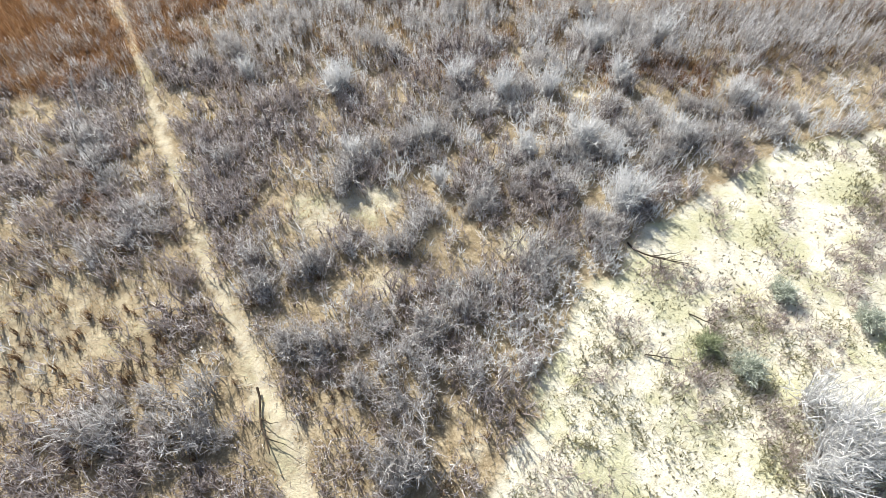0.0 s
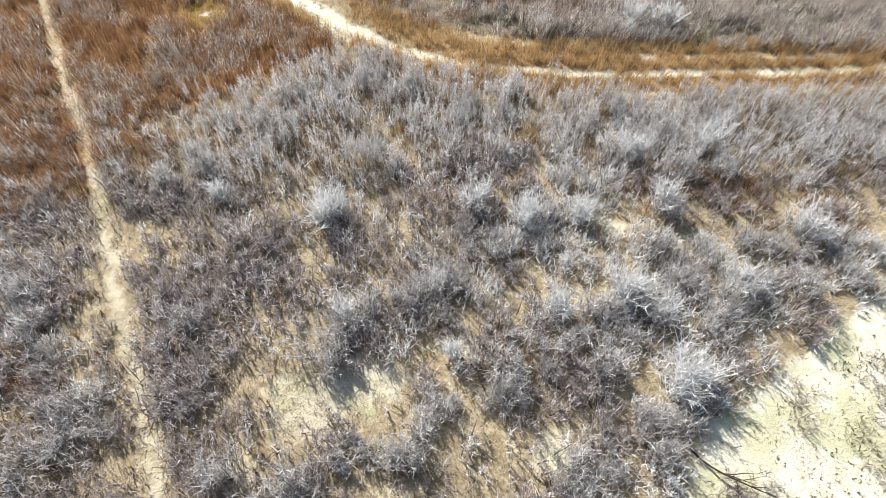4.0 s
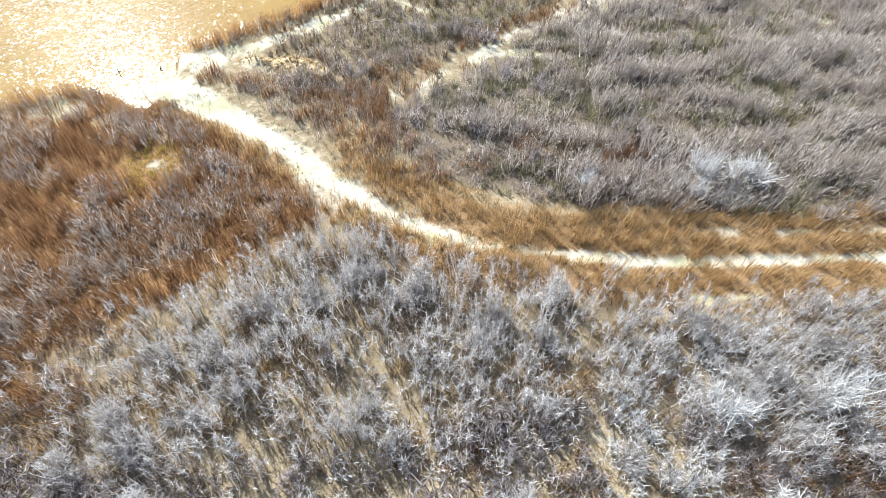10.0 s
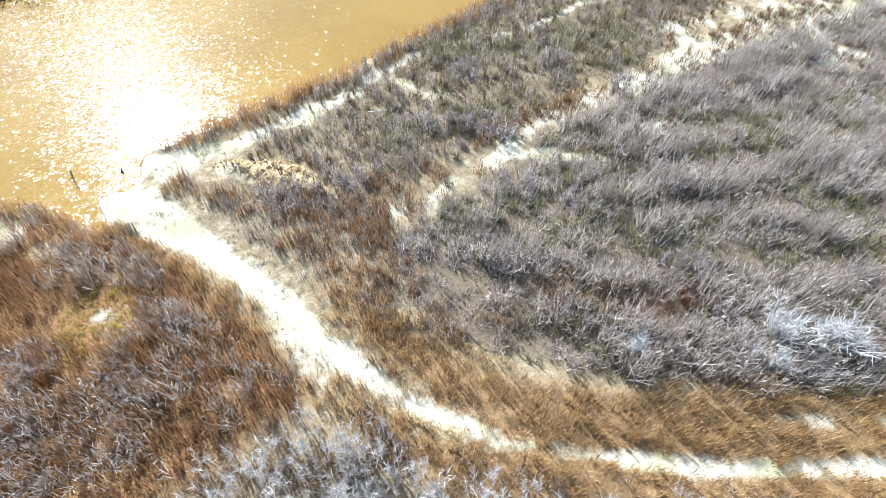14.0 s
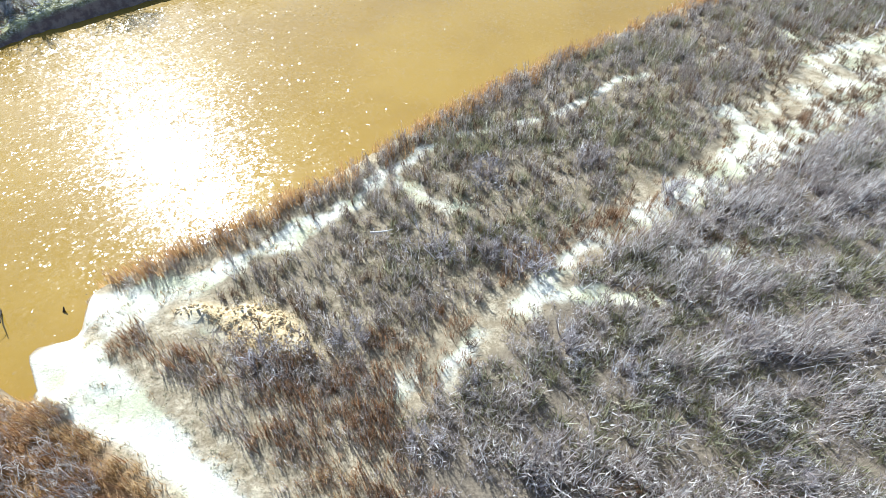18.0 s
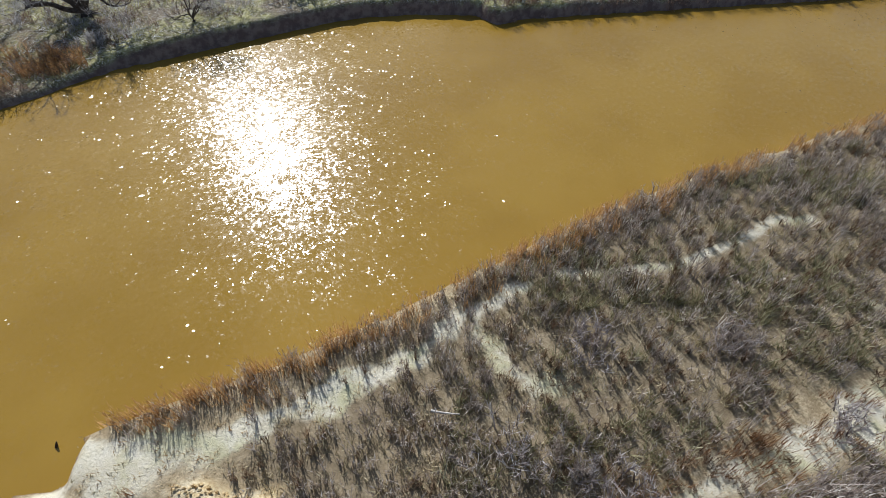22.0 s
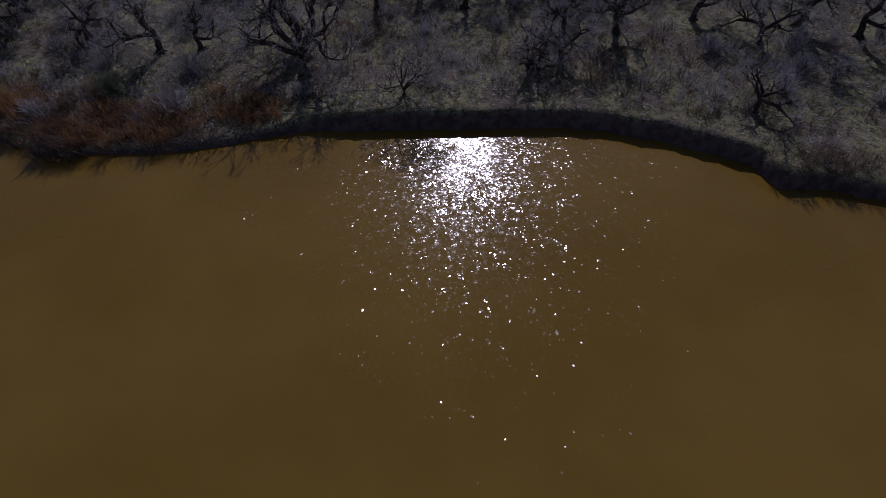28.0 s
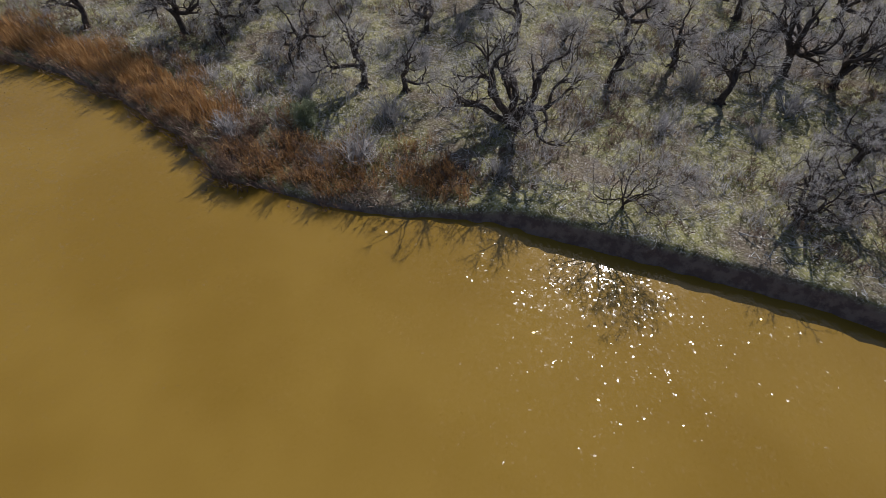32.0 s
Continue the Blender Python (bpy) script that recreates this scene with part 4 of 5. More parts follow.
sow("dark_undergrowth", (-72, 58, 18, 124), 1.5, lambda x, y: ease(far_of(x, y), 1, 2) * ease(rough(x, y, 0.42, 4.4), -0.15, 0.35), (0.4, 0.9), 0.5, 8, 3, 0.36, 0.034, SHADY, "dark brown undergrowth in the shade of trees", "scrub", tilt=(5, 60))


sow("green_grass", (-62, 60, -26, 100), 7.0, lambda x, y: (far_of(x, y) > 1.5) * np.maximum.reduce([ease(q - np.hypot(x - cx, y - cy) + 0.8 * rough(x, y, 0.9), -0.6, 0.6) for cx, cy, q in ((-55.5, 66, 2.2), (-33, 97, 1.6), (-44, 73.5, 1.4), (-38, 79, 1.2), (-48, 71, 1.2))]), (0.2, 0.5), 0.3, 10, 0, 0.1, 0.03, GREEN, "pale green grass under the trees", "grass", tilt=(8, 50), droop=0)


sow("yellow_turf", (-74, 56, 20, 124), 6.5, lambda x, y: ease(far_of(x, y), 0.3, 0.9) * ease(rough(x, y, 0.55, 12.1), 0.0, 0.45), (0.12, 0.3), 0.28, 9, 0, 0.1, 0.032, MOSS, "yellow-green turf between the bare trees", "grass", tilt=(8, 60), droop=0)


# ---- trees ----
def tube(points, radii, sides):
    """A tapered, bent tube."""
    p, n = np.array(points), len(points)
    way = unit(np.gradient(p, axis=0))
    ref = np.array([0.31, 0.17, 0.93]) if abs(way[0, 2]) < 0.8 else np.array([0.9, 0.2, 0.1])
    a = unit(np.cross(way, ref))
    b = np.cross(way, a)
    ang = np.arange(sides) * 2 * math.pi / sides
    ring = p[:, None] + (a[:, None] * np.cos(ang)[None, :, None] + b[:, None] * np.sin(ang)[None, :, None]) * np.array(radii)[:, None, None]
    v = ring.reshape(-1, 3)
    i = (np.arange(n - 1)[:, None] * sides + np.arange(sides)).ravel()
    j = (np.arange(n - 1)[:, None] * sides + (np.arange(sides) + 1) % sides).ravel()
    t = np.concatenate([np.stack([i, j, j + sides], 1), np.stack([i, j + sides, i + sides], 1)])
    cap = np.array([[(n - 1) * sides, (n - 1) * sides + q, (n - 1) * sides + q + 1] for q in range(1, sides - 1)])
    return v, np.concatenate([t, cap])


def crooked(rs, start, way, length, r0, r1, count, wander):
    """A wandering branch: points and radii."""
    p, d = np.array(start, float), np.array(way, float)
    pts, rad = [p.copy()], [r0]
    for q in range(count):
        d = unit(d + rs.normal(size=3) * wander + np.array([0, 0, 0.05]))
        p = p + d * length / count
        pts.append(p.copy())
        rad.append(r0 + (r1 - r0) * (q + 1) / count)
    return pts, rad, d


def branch_out(rs, start, way, length, r, depth, wood, ends):
    pts, rad, d = crooked(rs, start, way, length, r, r * 0.58, 7 if depth < 1 else 5 if depth < 2 else 3 if depth < 3 else 2, 0.30 if depth < 2 else 0.22)
    wood.append(tube(pts, rad, 7 if depth == 0 else 5 if depth == 1 else 3))
    if depth >= 3:
        ends.append((pts[1], pts[-1]))
        return
    for q in range(rs.integers(3, 5) if depth < 2 else 4):
        f = rs.uniform(0.4, 1.0) if q else 1.0
        k = min(int(f * (len(pts) - 1)), len(pts) - 1)
        out = unit(unit(np.array(pts[k]) - np.array(pts[max(k - 1, 0)])) + rs.normal(size=3) * 0.72 + np.array([0, 0, 0.12]))
        branch_out(rs, pts[k], out, length * rs.uniform(0.5, 0.72), rad[k] * rs.uniform(0.55, 0.75), depth + 1, wood, ends)


def spray(rs, ends, tall):
    """Fine twigs off the last branches."""
    a, b, m = np.array([e[0] for e in ends]), np.array([e[1] for e in ends]), 12
    f = rs.uniform(0.0, 1.0, (len(ends) * m, 1))
    foot = np.repeat(a, m, 0) * (1 - f) + np.repeat(b, m, 0) * f
    way = unit(np.repeat(unit(b - a), m, 0) + rs.normal(size=(len(foot), 3)) * 0.7 + np.array([0, 0, 0.15]))
    length = rs.uniform(0.3, 0.85, len(foot)) * tall / 8
    g = rs.uniform(0.3, 1.0, (len(foot), 1))
    foot2 = foot + way * length[:, None] * g
    way2 = unit(way + rs.normal(size=(len(foot2), 3)) * 0.6)
    return merged(slivers(foot, way, length, np.full(len(foot), 0.018)), slivers(foot2, way2, rs.uniform(0.2, 0.45, len(foot2)), np.full(len(foot2), 0.013)))


def tree(seed, tall, limbs, girth, fork, low, high, label):
    """A bare, crooked cottonwood: trunk, each limb, and a crown of thin twigs."""
    rs = np.random.default_rng(seed)
    root = tagged(new("tree"), label, "tree", "bare trees on the far bank")
    pts, rad, d = crooked(rs, (0, 0, -0.3), (0, 0, 1), fork + 0.3, girth * 1.25, girth * 0.85, 5, 0.12)
    rad[0] = girth * 1.7
    wood = [tube(pts, rad, 9)]
    for q in range(5):
        a = q * 1.26 + rs.uniform(-0.3, 0.3)
        wood.append(tube([(0, 0, 0.25), (math.cos(a) * girth * 1.6, math.sin(a) * girth * 1.6, 0.02), (math.cos(a) * girth * 3, math.sin(a) * girth * 3, -0.15)], [girth * 0.7, girth * 0.4, girth * 0.15], 5))
    shaped("trunk", *merged(*wood), BARK, root, True)
    for q in range(limbs):
        a, t = (q + rs.uniform(-0.25, 0.25)) * 2 * math.pi / limbs, radians(rs.uniform(low, high))
        wood, ends = [], []
        start = np.array(pts[-1]) - np.array(d) * rs.uniform(0, 0.25) * fork
        branch_out(rs, start, (math.sin(t) * math.cos(a), math.sin(t) * math.sin(a), math.cos(t)), (tall - fork) * 0.58, girth * rs.uniform(0.7, 0.92), 0, wood, ends)
        limb = shaped("limb", *merged(*wood), BARK, root, True)
        shaped("twig_spray", *spray(rs, ends, tall), LIMB, limb, label="fine grey leafless twigs")
    return root


BARE = "bare crooked cottonwood with dark bark and grey twigs"
TREES = [tree(8, 6.2, 6, 0.28, 0.5, 40, 74, "wide many-limbed bare cottonwood forking low"), tree(11, 5.6, 3, 0.22, 1.2, 20, 55, BARE), tree(19, 5.8, 4, 0.235, 1.4, 22, 60, BARE),
         tree(27, 6.6, 7, 0.10, 0.3, 4, 17, "clump of slender bare stems at the bank's edge"), tree(35, 6.6, 5, 0.27, 1.8, 20, 52, BARE), tree(43, 4.4, 5, 0.14, 0.5, 25, 60, "small bare tree with grey twigs")]
SPOTS = [(-40.4, 83.7, 0, 1.1, 40), (-48.6, 77.4, 1, 1.0, 10), (-46.8, 79.6, 1, 0.75, 120), (-54.6, 75.4, 2, 0.85, 200), (-31.6, 84.3, 3, 0.62, 30), (-26.8, 92.2, 0, 0.52, 150), (-25.8, 94.9, 2, 0.85, 70),
         (-36.2, 97.3, 1, 1.0, 250), (-36.4, 104.1, 4, 1.0, 20), (-46.3, 98.3, 2, 1.0, 300), (-33.6, 105.5, 4, 0.9, 180), (-31, 110, 0, 1.0, 75), (-65.5, 62.8, 1, 0.9, 330), (-61.1, 68.9, 4, 0.8, 90), (-59.8, 71.4, 2, 0.9, 215),
         (-62, 74.5, 0, 0.8, 10), (-44.2, 109, 4, 1.0, 140), (-15.3, 106.5, 2, 1.0, 45), (-13.8, 111, 4, 1.0, 280), (-20.6, 107, 1, 1.0, 160), (-24.4, 101, 4, 0.85, 95), (-52.9, 84.5, 2, 1.0, 20), (-56, 92, 4, 1.0, 130), (-50, 90.5, 1, 1.0, 310),
         (-9.5, 113, 1, 1.1, 60), (-66, 81, 4, 1.0, 0), (-40, 116, 2, 1.0, 240), (-26, 114, 2, 1.1, 15), (-2, 112, 4, 0.9, 100), (-70, 70, 2, 0.9, 50), (-41.5, 92.5, 1, 0.8, 190)]
while len(SPOTS) < 62:
    x, y = rng.uniform(-70, 4), rng.uniform(68, 123)
    if far_of(np.array([x]), np.array([y]))[0] > 4 and min(math.hypot(x - p[0], y - p[1]) for p in SPOTS) > 3.6:
        SPOTS.append((x, y, int(rng.choice([1, 2, 5, 5, 5])), rng.uniform(0.65, 1.05), rng.uniform(0, 360)))
used = set()
for x, y, kind_of, size, turn in SPOTS:
    z = float(height(np.array([x]), np.array([y]))[0])
    m = pose(x, y, z, 0, 0, turn) @ Matrix.Diagonal((size, size, size, 1))
    if kind_of in used:
        copy_thing(TREES[kind_of], m)
    else:
        TREES[kind_of].matrix_basis = m
        used.add(kind_of)


# ---- shrubs that stand out one by one ----
def shrub(name, seed, tall, spread, stems, twigs, twig_length, width, wood, fine, label, tilt=(5, 50)):
    """A leafless bush: thick stems and fine twigs from one foot."""
    global rng
    keep, rng = rng, np.random.default_rng(seed)
    root = tagged(new(name), label, "shrub", label)
    foot = np.concatenate([rng.normal(size=(stems, 2)) * spread * 0.15, np.full((stems, 1), -0.08)], 1)
    way = tilted(stems, *tilt)
    lock = np.arange(stems) % 6
    way = unit(way + 0.55 * tilted(6, 15, 60)[lock])
    foot[:, :2] += (rng.normal(size=(6, 2)) * spread * 0.16)[lock]
    length = tall * rng.uniform(0.6, 1.0, stems) * rng.uniform(0.7, 1.15, 6)[lock]
    wood_parts, n = [], stems * twigs
    for p, d, l in zip(foot, way, length):
        pts, rad, _ = crooked(rng, p, d, l, width * 1.5, width * 0.4, 3, 0.14)
        wood_parts.append(tube([(0, 0, -0.12)] + pts, [width * 1.5] + rad, 3))
    shaped("branchwork", *merged(*wood_parts), wood, root)
    f = rng.uniform(0.25, 1.0, n)
    base = np.repeat(foot, twigs, 0) + np.repeat(way, twigs, 0) * (np.repeat(length, twigs) * f)[:, None]
    tw = unit(np.repeat(way, twigs, 0) + rng.normal(size=(n, 3)) * 0.6)
    tl = twig_length * rng.uniform(0.5, 1.2, n)
    a = slivers(base, tw, tl, np.full(n, width))
    b2 = base + tw * (tl * 0.4)[:, None]
    b = slivers(b2, unit(tw + rng.normal(size=(n, 3)) * 0.5), tl * 0.75, np.full(n, width * 0.8))
    shaped("crown", *merged(a, b), fine, root)
    rng = keep
    return root


def planted(models, places):
    """Stands copies of the models at places: x, y, size, turn, model."""
    seen = set()
    for x, y, size, turn, q in places:
        if along(TRAIL_SOUTH, np.array([x]), np.array([y]))[0] < 0.55 + 0.5 * size:
            continue
        z = float(height(np.array([x]), np.array([y]))[0])
        m = pose(x, y, z, 0, 0, turn) @ Matrix.Diagonal((size, size, size, 1))
        if q in seen:
            copy_thing(models[q], m)
        else:
            models[q].matrix_basis = m
            seen.add(q)


GREY_LABEL, MAUVE_LABEL, PALE_LABEL = "rounded leafless grey willow shrub", "low leafless mauve-brown shrub", "bright bleached leafless shrub"
greys = [shrub("willow_shrub", 100 + q, 1.35, 1.5, 28, 13, 0.42, 0.022, WILLOW, WILLOW_TIP, GREY_LABEL, (5, 52)) for q in range(4)]
browns = [shrub("brown_shrub", 200 + q, 1.0, 1.9, 28, 12, 0.34, 0.022, BROWN, SCRUB_TIP, MAUVE_LABEL, (6, 58)) for q in range(4)]
pales = [shrub("pale_shrub", 300 + q, 1.9, 0.7, 34, 15, 0.46, 0.023, PALE, PALE, PALE_LABEL, (4, 48)) for q in range(3)]
GREY_SPOTS = [(-9.4, 12.9), (-8.4, 13.9), (-5.1, 19.8), (-3.7, 20.8), (-1.7, 21.6), (-5.4, 18.1), (2.1, 23.7), (3.5, 24.4), (6, 25.8), (7.7, 21.2), (10, 22.2), (9.3, 24), (10.5, 26.3), (3.7, 20.2), (6.3, 20.6), (7.3, 19.4), (3.5, 17.9), (1.7, 16.8), (6, 17.7),
              (15, 24.4), (17.1, 25.4), (18.6, 26.4), (13, 21.6), (15.8, 22), (-15.7, 13.6), (-14.6, 14.5), (-13.4, 15.5), (-11.2, 12.2), (-19.3, 21.5), (-11.4, 20), (12.6, 21.9), (8.8, 20.2), (4.3, 20.5), (0.9, 25.9), (16.9, 25), (-11.2, 26.8), (-12.6, 28.8)]
MAUVE_SPOTS = [(-3.7, 11.2), (-2.1, 11.7), (-0.3, 12.1), (1.1, 12.5), (2.8, 13.2), (1.4, 11.2), (3.2, 11.6), (5.6, 15.2), (-11.1, 16.7), (-10.6, 17.4), (-9.3, 24.4), (-7.3, 21.3), (-9.5, 23), (-16.4, 27.5), (-4, 18.7), (13.3, 27.1), (-1.2, 26.1), (0.8, 26.5), (-5, 24.6), (-12, 18.4), (-9.2, 19.6)]
THICKET_SPOTS = [(-10.9, 32.5), (-8.9, 33.1), (-7, 35), (-5.6, 36.8), (-2.4, 35), (0.3, 33.8), (3, 33.3), (-9.2, 31.2), (-4.3, 30.5), (-3.1, 29.3), (-12.8, 32.5), (9, 34.3), (11.6, 31.7), (14.7, 32.9), (13.9, 29.5), (12, 29.7), (5.5, 28.7), (7, 27.9), (-15.1, 28), (-12.5, 28.5), (-10.8, 29.9),
                 (-14.1, 29.8), (-5.8, 36.1), (-4.8, 36.6), (-2.6, 35.6), (-7.2, 35.5), (-8.6, 34.8), (0.7, 34.5), (3.4, 35.5), (-3.7, 35.4), (10.8, 42.5), (13, 41.8)]
NORTH_SPOTS = [(-14.8, 40.7), (-13.4, 43.6), (-18.7, 41.7), (-18.2, 38.8), (-16, 45.9), (-10.3, 51.2), (0.4, 47.7), (4.8, 50.7), (8.9, 46.7), (16.1, 49.6), (17.5, 46.1), (3.6, 44.2), (10.3, 44), (-3.9, 48), (0.5, 56.8), (-1, 57.4), (-6.9, 52.4), (-2, 50.2), (2.1, 51.9), (4.6, 51.2), (9.5, 52.8), (9.1, 61.6), (5.2, 64.5), (-0.8, 62.4), (-3.5, 57.5)]


def spread_out(spots, low, high, kinds):
    return [(x, y, rng.uniform(low, high), rng.uniform(0, 360), int(rng.integers(kinds))) for x, y in spots]


places = spread_out(GREY_SPOTS, 0.8, 1.2, 4) + spread_out(THICKET_SPOTS, 0.95, 1.35, 4)
for line in HEDGES:
    for (ax, ay), (bx, by) in zip(line, line[1:]):
        for q in range(max(1, int(math.hypot(bx - ax, by - ay) * 1.9))):
            f = rng.uniform()
            places.append((ax + (bx - ax) * f + rng.normal() * 0.5, ay + (by - ay) * f + rng.normal() * 0.5, rng.uniform(0.6, 1.15), rng.uniform(0, 360), int(rng.integers(4))))
for q in range(400):
    x, y = rng.uniform(-3, 20), rng.uniform(17, 29)
    if len(places) < 245 and rng.uniform() < 0.5 * south_scrub(np.array([x]), np.array([y]))[0] + 0.12:
        places.append((x, y, rng.uniform(0.5, 0.9), rng.uniform(0, 360), int(rng.integers(4))))
planted(greys, places)
places = spread_out(MAUVE_SPOTS, 0.9, 1.4, 4) + spread_out(NORTH_SPOTS, 0.7, 1.2, 4)
while len(places) < 205:
    x, y = rng.uniform(-24, 18), rng.uniform(-3, 30)
    if within(SAND_WEST, np.array([x]), np.array([y]))[0] < -0.5 and rng.uniform() < south_scrub(np.array([x]), np.array([y]))[0] and min(along(h, np.array([x]), np.array([y]))[0] for h in HEDGES) > 0.6:
        places.append((x, y, rng.uniform(0.6, 1.2), rng.uniform(0, 360), int(rng.integers(4))))
planted(browns, places)
banks = [shrub("bank_shrub", 400 + q, 1.3, 0.8, 30, 9, 0.42, 0.022, LIMB, LIMB, "leafless grey shrub under the bare trees", (8, 66)) for q in range(2)]
places = [(-50.4, 74.6, 1.5, 0, 0), (-49.2, 73.6, 1.2, 90, 1), (-44.5, 77.5, 1.1, 30, 0), (-37.5, 80.5, 0.9, 200, 1)]
while len(places) < 60:
    x, y = rng.uniform(-70, 6), rng.uniform(66, 118)
    if far_of(np.array([x]), np.array([y]))[0] > 1.5:
        places.append((x, y, rng.uniform(0.6, 1.3), rng.uniform(0, 360), int(rng.integers(2))))
planted(banks, places)
planted(pales, [(-6.3, 25.7, 1.3, 0, 0), (-5.9, 26.3, 1.05, 80, 1), (9.2, 17.6, 1.3, 10, 2), (8.6, 16.9, 0.9, 200, 0), (6.1, 25.8, 1.05, 30, 1), (1, 26.6, 0.85, 70, 2), (3.2, 25.6, 0.9, 150, 0), (10.3, 26.7, 1.1, 250, 1), (7.3, 21.7, 0.95, 15, 0), (8.8, 20.4, 0.9, 75, 1), (12.6, 21.9, 0.85, 130, 2), (4.3, 20.5, 0.8, 200, 0), (-0.2, 18.5, 0.75, 280, 1), (16.9, 25, 0.9, 330, 2), (-4.8, 20.4, 0.7, 45, 0), (9.4, 30.3, 0.9, 20, 2), (13.4, 30.9, 1.0, 110, 0),
                (-11.7, 26.8, 0.8, 300, 1), (12.2, 43.4, 0.9, 40, 0), (14.3, 42.9, 1.0, 190, 2), (11.6, 41.9, 0.7, 310, 1), (6, 42.6, 0.6, 90, 2), (14.6, 6.4, 1.05, 60, 1), (13.9, 5.4, 1.0, 160, 0), (15.4, 6.4, 1.0, 260, 2), (14.2, 7.2, 0.9, 310, 0), (15.2, 5, 1.05, 20, 1), (13.4, 4.5, 0.95, 200, 2), (16, 5.6, 1.0, 95, 0), (-0.9, 21.9, 0.7, 0, 1), (7.8, 21.4, 0.9, 220, 2)])


def juniper(seed, label, material):
    """A grey-green leafy bush."""
    global rng
    keep, rng = rng, np.random.default_rng(seed)
    root = tagged(new("leafy_shrub"), label, "shrub", "green shrubs")
    way = tilted(30, 5, 75)
    length = rng.uniform(0.4, 0.75, 30)
    foot = np.zeros((30, 3)) + np.array([0, 0, -0.05])
    shaped("branchwork", *blades(foot, way, length, np.full(30, 0.02)), BROWN, root)
    n = 30 * 60
    f = rng.uniform(0.35, 1.1, n)
    at = np.repeat(way, 60, 0) * (np.repeat(length, 60) * f)[:, None] + rng.normal(size=(n, 3)) * 0.07
    shaped("foliage", *blades(at, unit(np.repeat(way, 60, 0) + rng.normal(size=(n, 3)) * 0.7), rng.uniform(0.08, 0.2, n), np.full(n, 0.022)), material, root)
    rng = keep
    return root


leafy = [juniper(41, "rounded yellow-green shrub on pale sand", GREEN), juniper(43, "rounded pale sage-green shrub on pale sand", SAGE)]
planted(leafy, [(14.8, 12.0, 1.2, 0, 1), (12.2, 8.5, 1.15, 40, 1), (10.9, 9.6, 1.1, 100, 0), (17.9, 10.6, 1.1, 10, 1), (18.6, 9.7, 1.0, 70, 0), (-47, 72.8, 1.6, 30, 0)])


# ---- dead wood ----
def dead_branch(name, seed, length, r, forks, material, label, category="branch", rise=0.05, wander=0.10):
    rs = np.random.default_rng(seed)
    root = tagged(new(name), label, category)
    pts, rad, _ = crooked(rs, (0, 0, r), (1, 0, rise), length, r, r * 0.35, 7, wander)
    shaped("stem", *tube(pts, rad, 6), material, root, True)
    for q in range(forks):
        k = int(rs.integers(2, 7))
        out = unit(np.array([0.8, rs.choice([-1, 1]) * rs.uniform(0.4, 0.9), rs.uniform(0.0, 0.5) + rise]))
        p2, r2, _ = crooked(rs, pts[k], out, length * rs.uniform(0.25, 0.5), rad[k] * 0.7, rad[k] * 0.2, 4, 0.18)
        shaped("fork", *tube(p2, r2, 5), material, root, True)
    return root


def laid(ob, x, y, turn, size=1.0, up=0.0, tilt=0.0):
    z = max(float(height(np.array([x]), np.array([y]))[0]), WATER_Z - 0.1) + up
    ob.matrix_basis = pose(x, y, z, 0, tilt, turn) @ Matrix.Diagonal((size, size, size, 1))
    return ob


laid(dead_branch("driftwood_log", 1, 1.15, 0.06, 0, DEADWOOD, "straight bleached log lying in the brush", "log", 0.0, 0.02), -6.8, 58.25, -2, up=0.3)
laid(dead_branch("dead_branch", 2, 3.0, 0.05, 6, WET_WOOD, "dark forked dead branch lying on pale sand"), 8.7, 14.9, -58)
laid(dead_branch("dead_branch", 3, 1.5, 0.03, 2, WET_WOOD, "thin dark stick lying on pale sand"), 8.3, 9.2, 4)
laid(dead_branch("dead_branch", 4, 1.3, 0.03, 2, WET_WOOD, "thin dark stick lying on pale sand"), 10.6, 11.1, -35)
laid(dead_branch("snag", 5, 1.5, 0.05, 1, WET_WOOD, "dark forked snag standing out of the river", "branch", 0.2), -23.7, 54.2, -50)
laid(dead_branch("stump", 6, 0.3, 0.07, 0, WET_WOOD, "short dark stump in the shallow water", "stump", 3.0), -20.7, 54.1, 20)
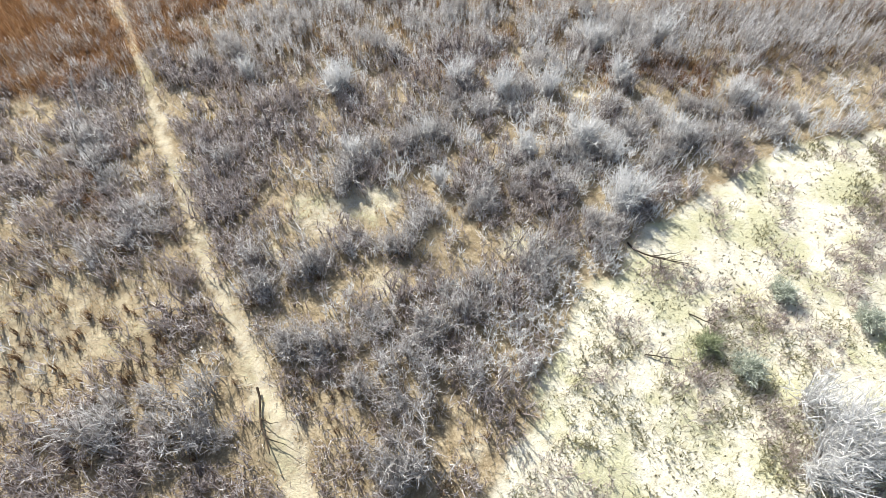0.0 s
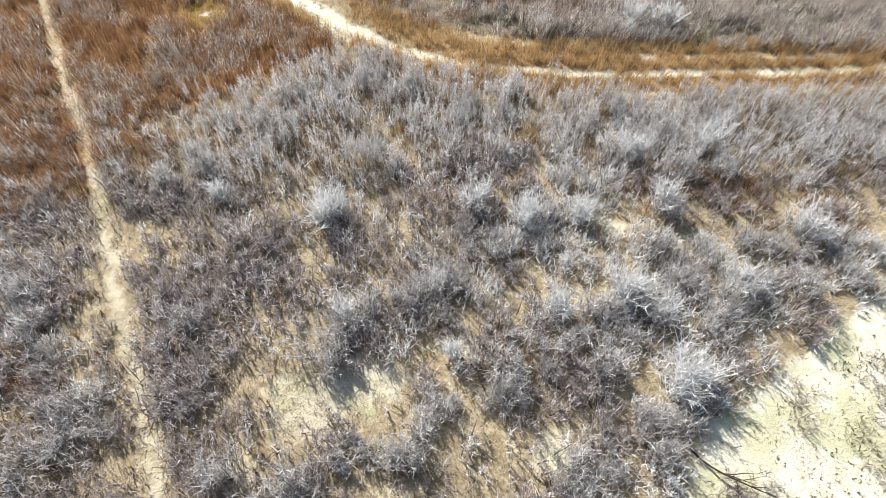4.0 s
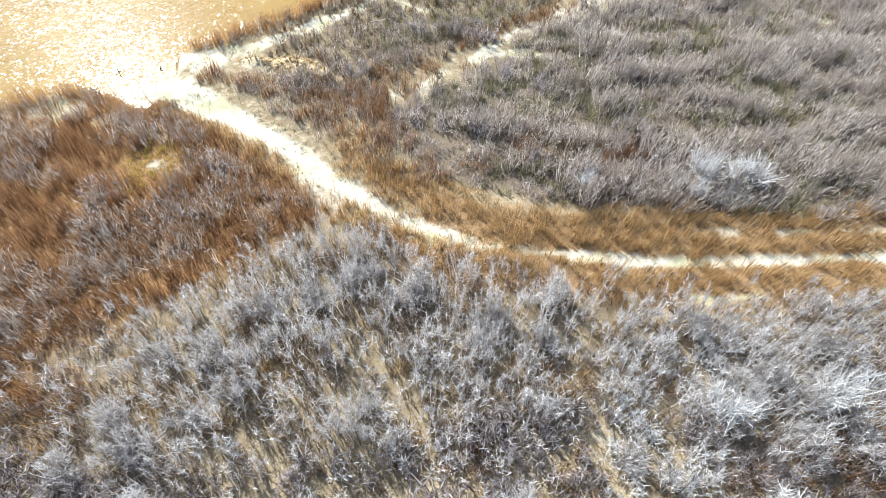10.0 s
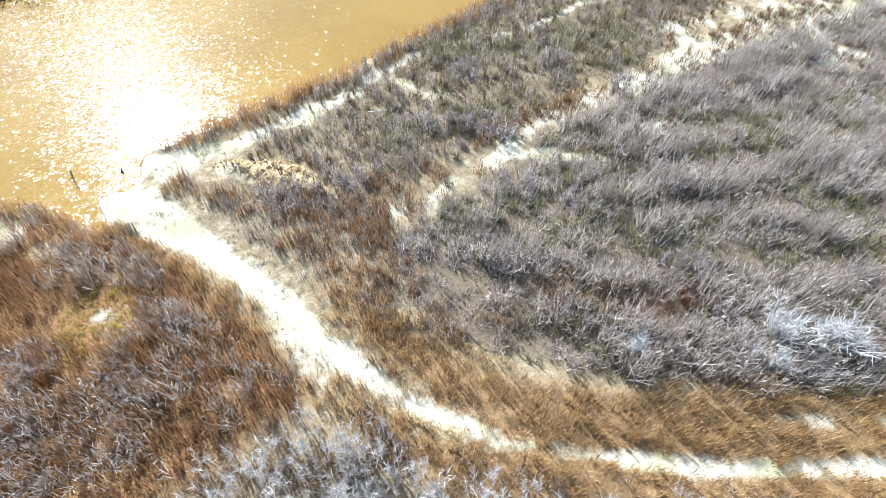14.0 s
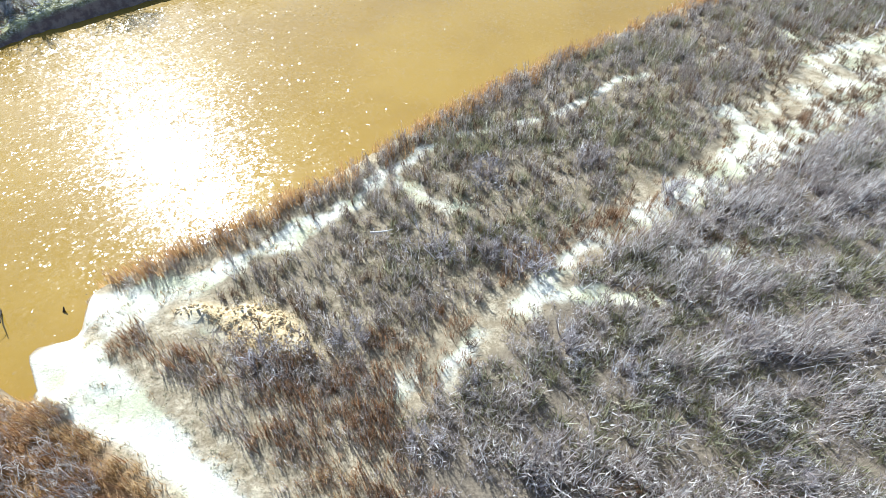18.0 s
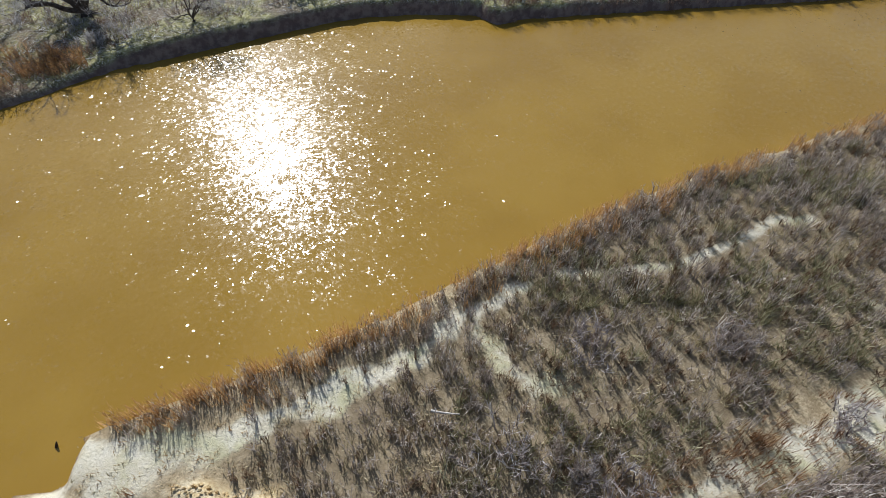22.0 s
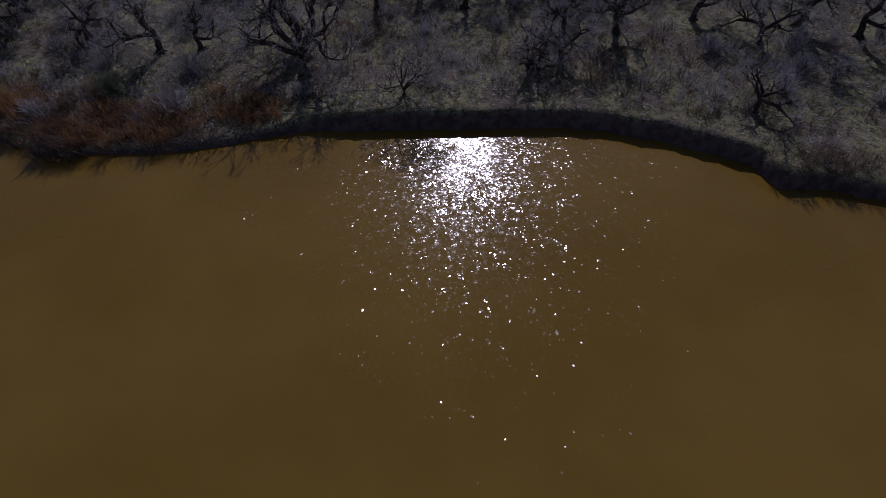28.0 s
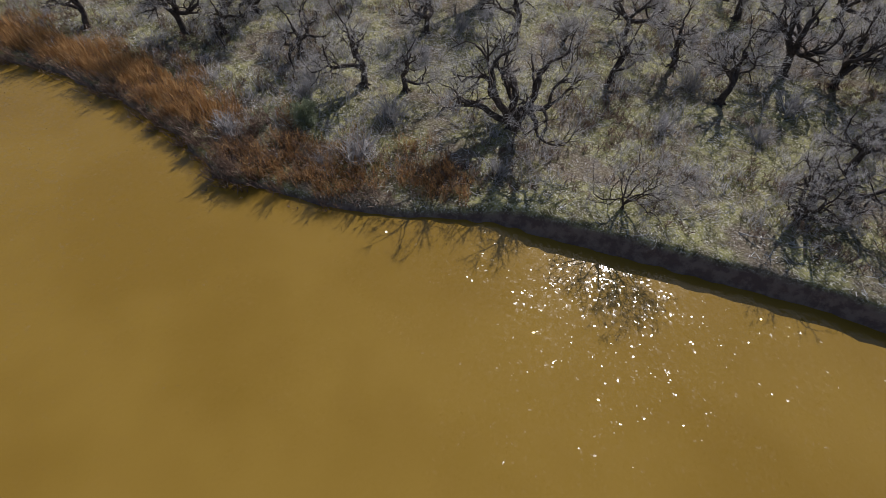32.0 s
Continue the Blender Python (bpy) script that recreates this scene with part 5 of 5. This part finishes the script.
laid(dead_branch("dead_sapling", 7, 2.2, 0.055, 6, DEADWOOD, "bleached dead sapling standing in the scrub", "dead tree", 2.2), -20.4, 23.2, 60)
laid(dead_branch("dead_branch", 8, 3.0, 0.05, 5, WET_WOOD, "dark dead branch leaning in the scrub"), -7.2, 7.6, -55, up=0.2)
for q, (x, y, turn, s) in enumerate([(-11.6, 97.7, 5, 0.9), (-10.4, 97.2, 40, 0.6), (-9.8, 98.2, -20, 0.6), (-9.8, 104.2, 20, 1.2), (-8.6, 104.8, -30, 1.1), (-7.6, 105.2, 60, 0.9), (-57.4, 72.3, 70, 0.8), (-27.5, 88.5, 10, 0.8), (-25.5, 90, 50, 0.7), (-22.4, 92.5, -15, 0.7), (-29.5, 86.6, 80, 0.6), (-52.3, 79, 30, 0.7)]):
    laid(dead_branch("fallen_branch", 20 + q, 2.0, 0.05, 4, DEADWOOD, "bleached fallen branch on the far bank"), x, y, turn, s)


# ---- clods of the dug heap ----
def clod(seed):
    rs = np.random.default_rng(seed)
    bm = bmesh.new()
    bmesh.ops.create_icosphere(bm, subdivisions=1, radius=1)
    for v in bm.verts:
        v.co *= rs.uniform(0.75, 1.2)
        v.co.z *= 0.7
    me = bpy.data.meshes.new("clod")
    bm.to_mesh(me)
    bm.free()
    me.materials.append(CLOD)
    return me


heap = tagged(new("dirt_heap"), "heap of dug yellowish dirt clods", "dirt heap")
heap.location = (-12, 53, 0)
models, count = [clod(50 + q) for q in range(5)], 0
while count < 290:
    x, y = rng.uniform(-15.6, -8.2), rng.uniform(51.3, 54.3)
    if within(DIRT_HEAP, np.array([x]), np.array([y]))[0] < 0.05:
        continue
    s = rng.uniform(0.04, 0.105) * (0.8 + 0.9 * (rng.uniform() < 0.1))
    z = float(height(np.array([x]), np.array([y]))[0])
    piece = new("clod", models[int(rng.integers(5))])
    piece.parent = heap
    piece.matrix_basis = pose(x + 12, y - 53, z + s * 0.25, rng.uniform(0, 40), rng.uniform(0, 40), rng.uniform(0, 360)) @ Matrix.Diagonal((s, s, s, 1))
    count += 1
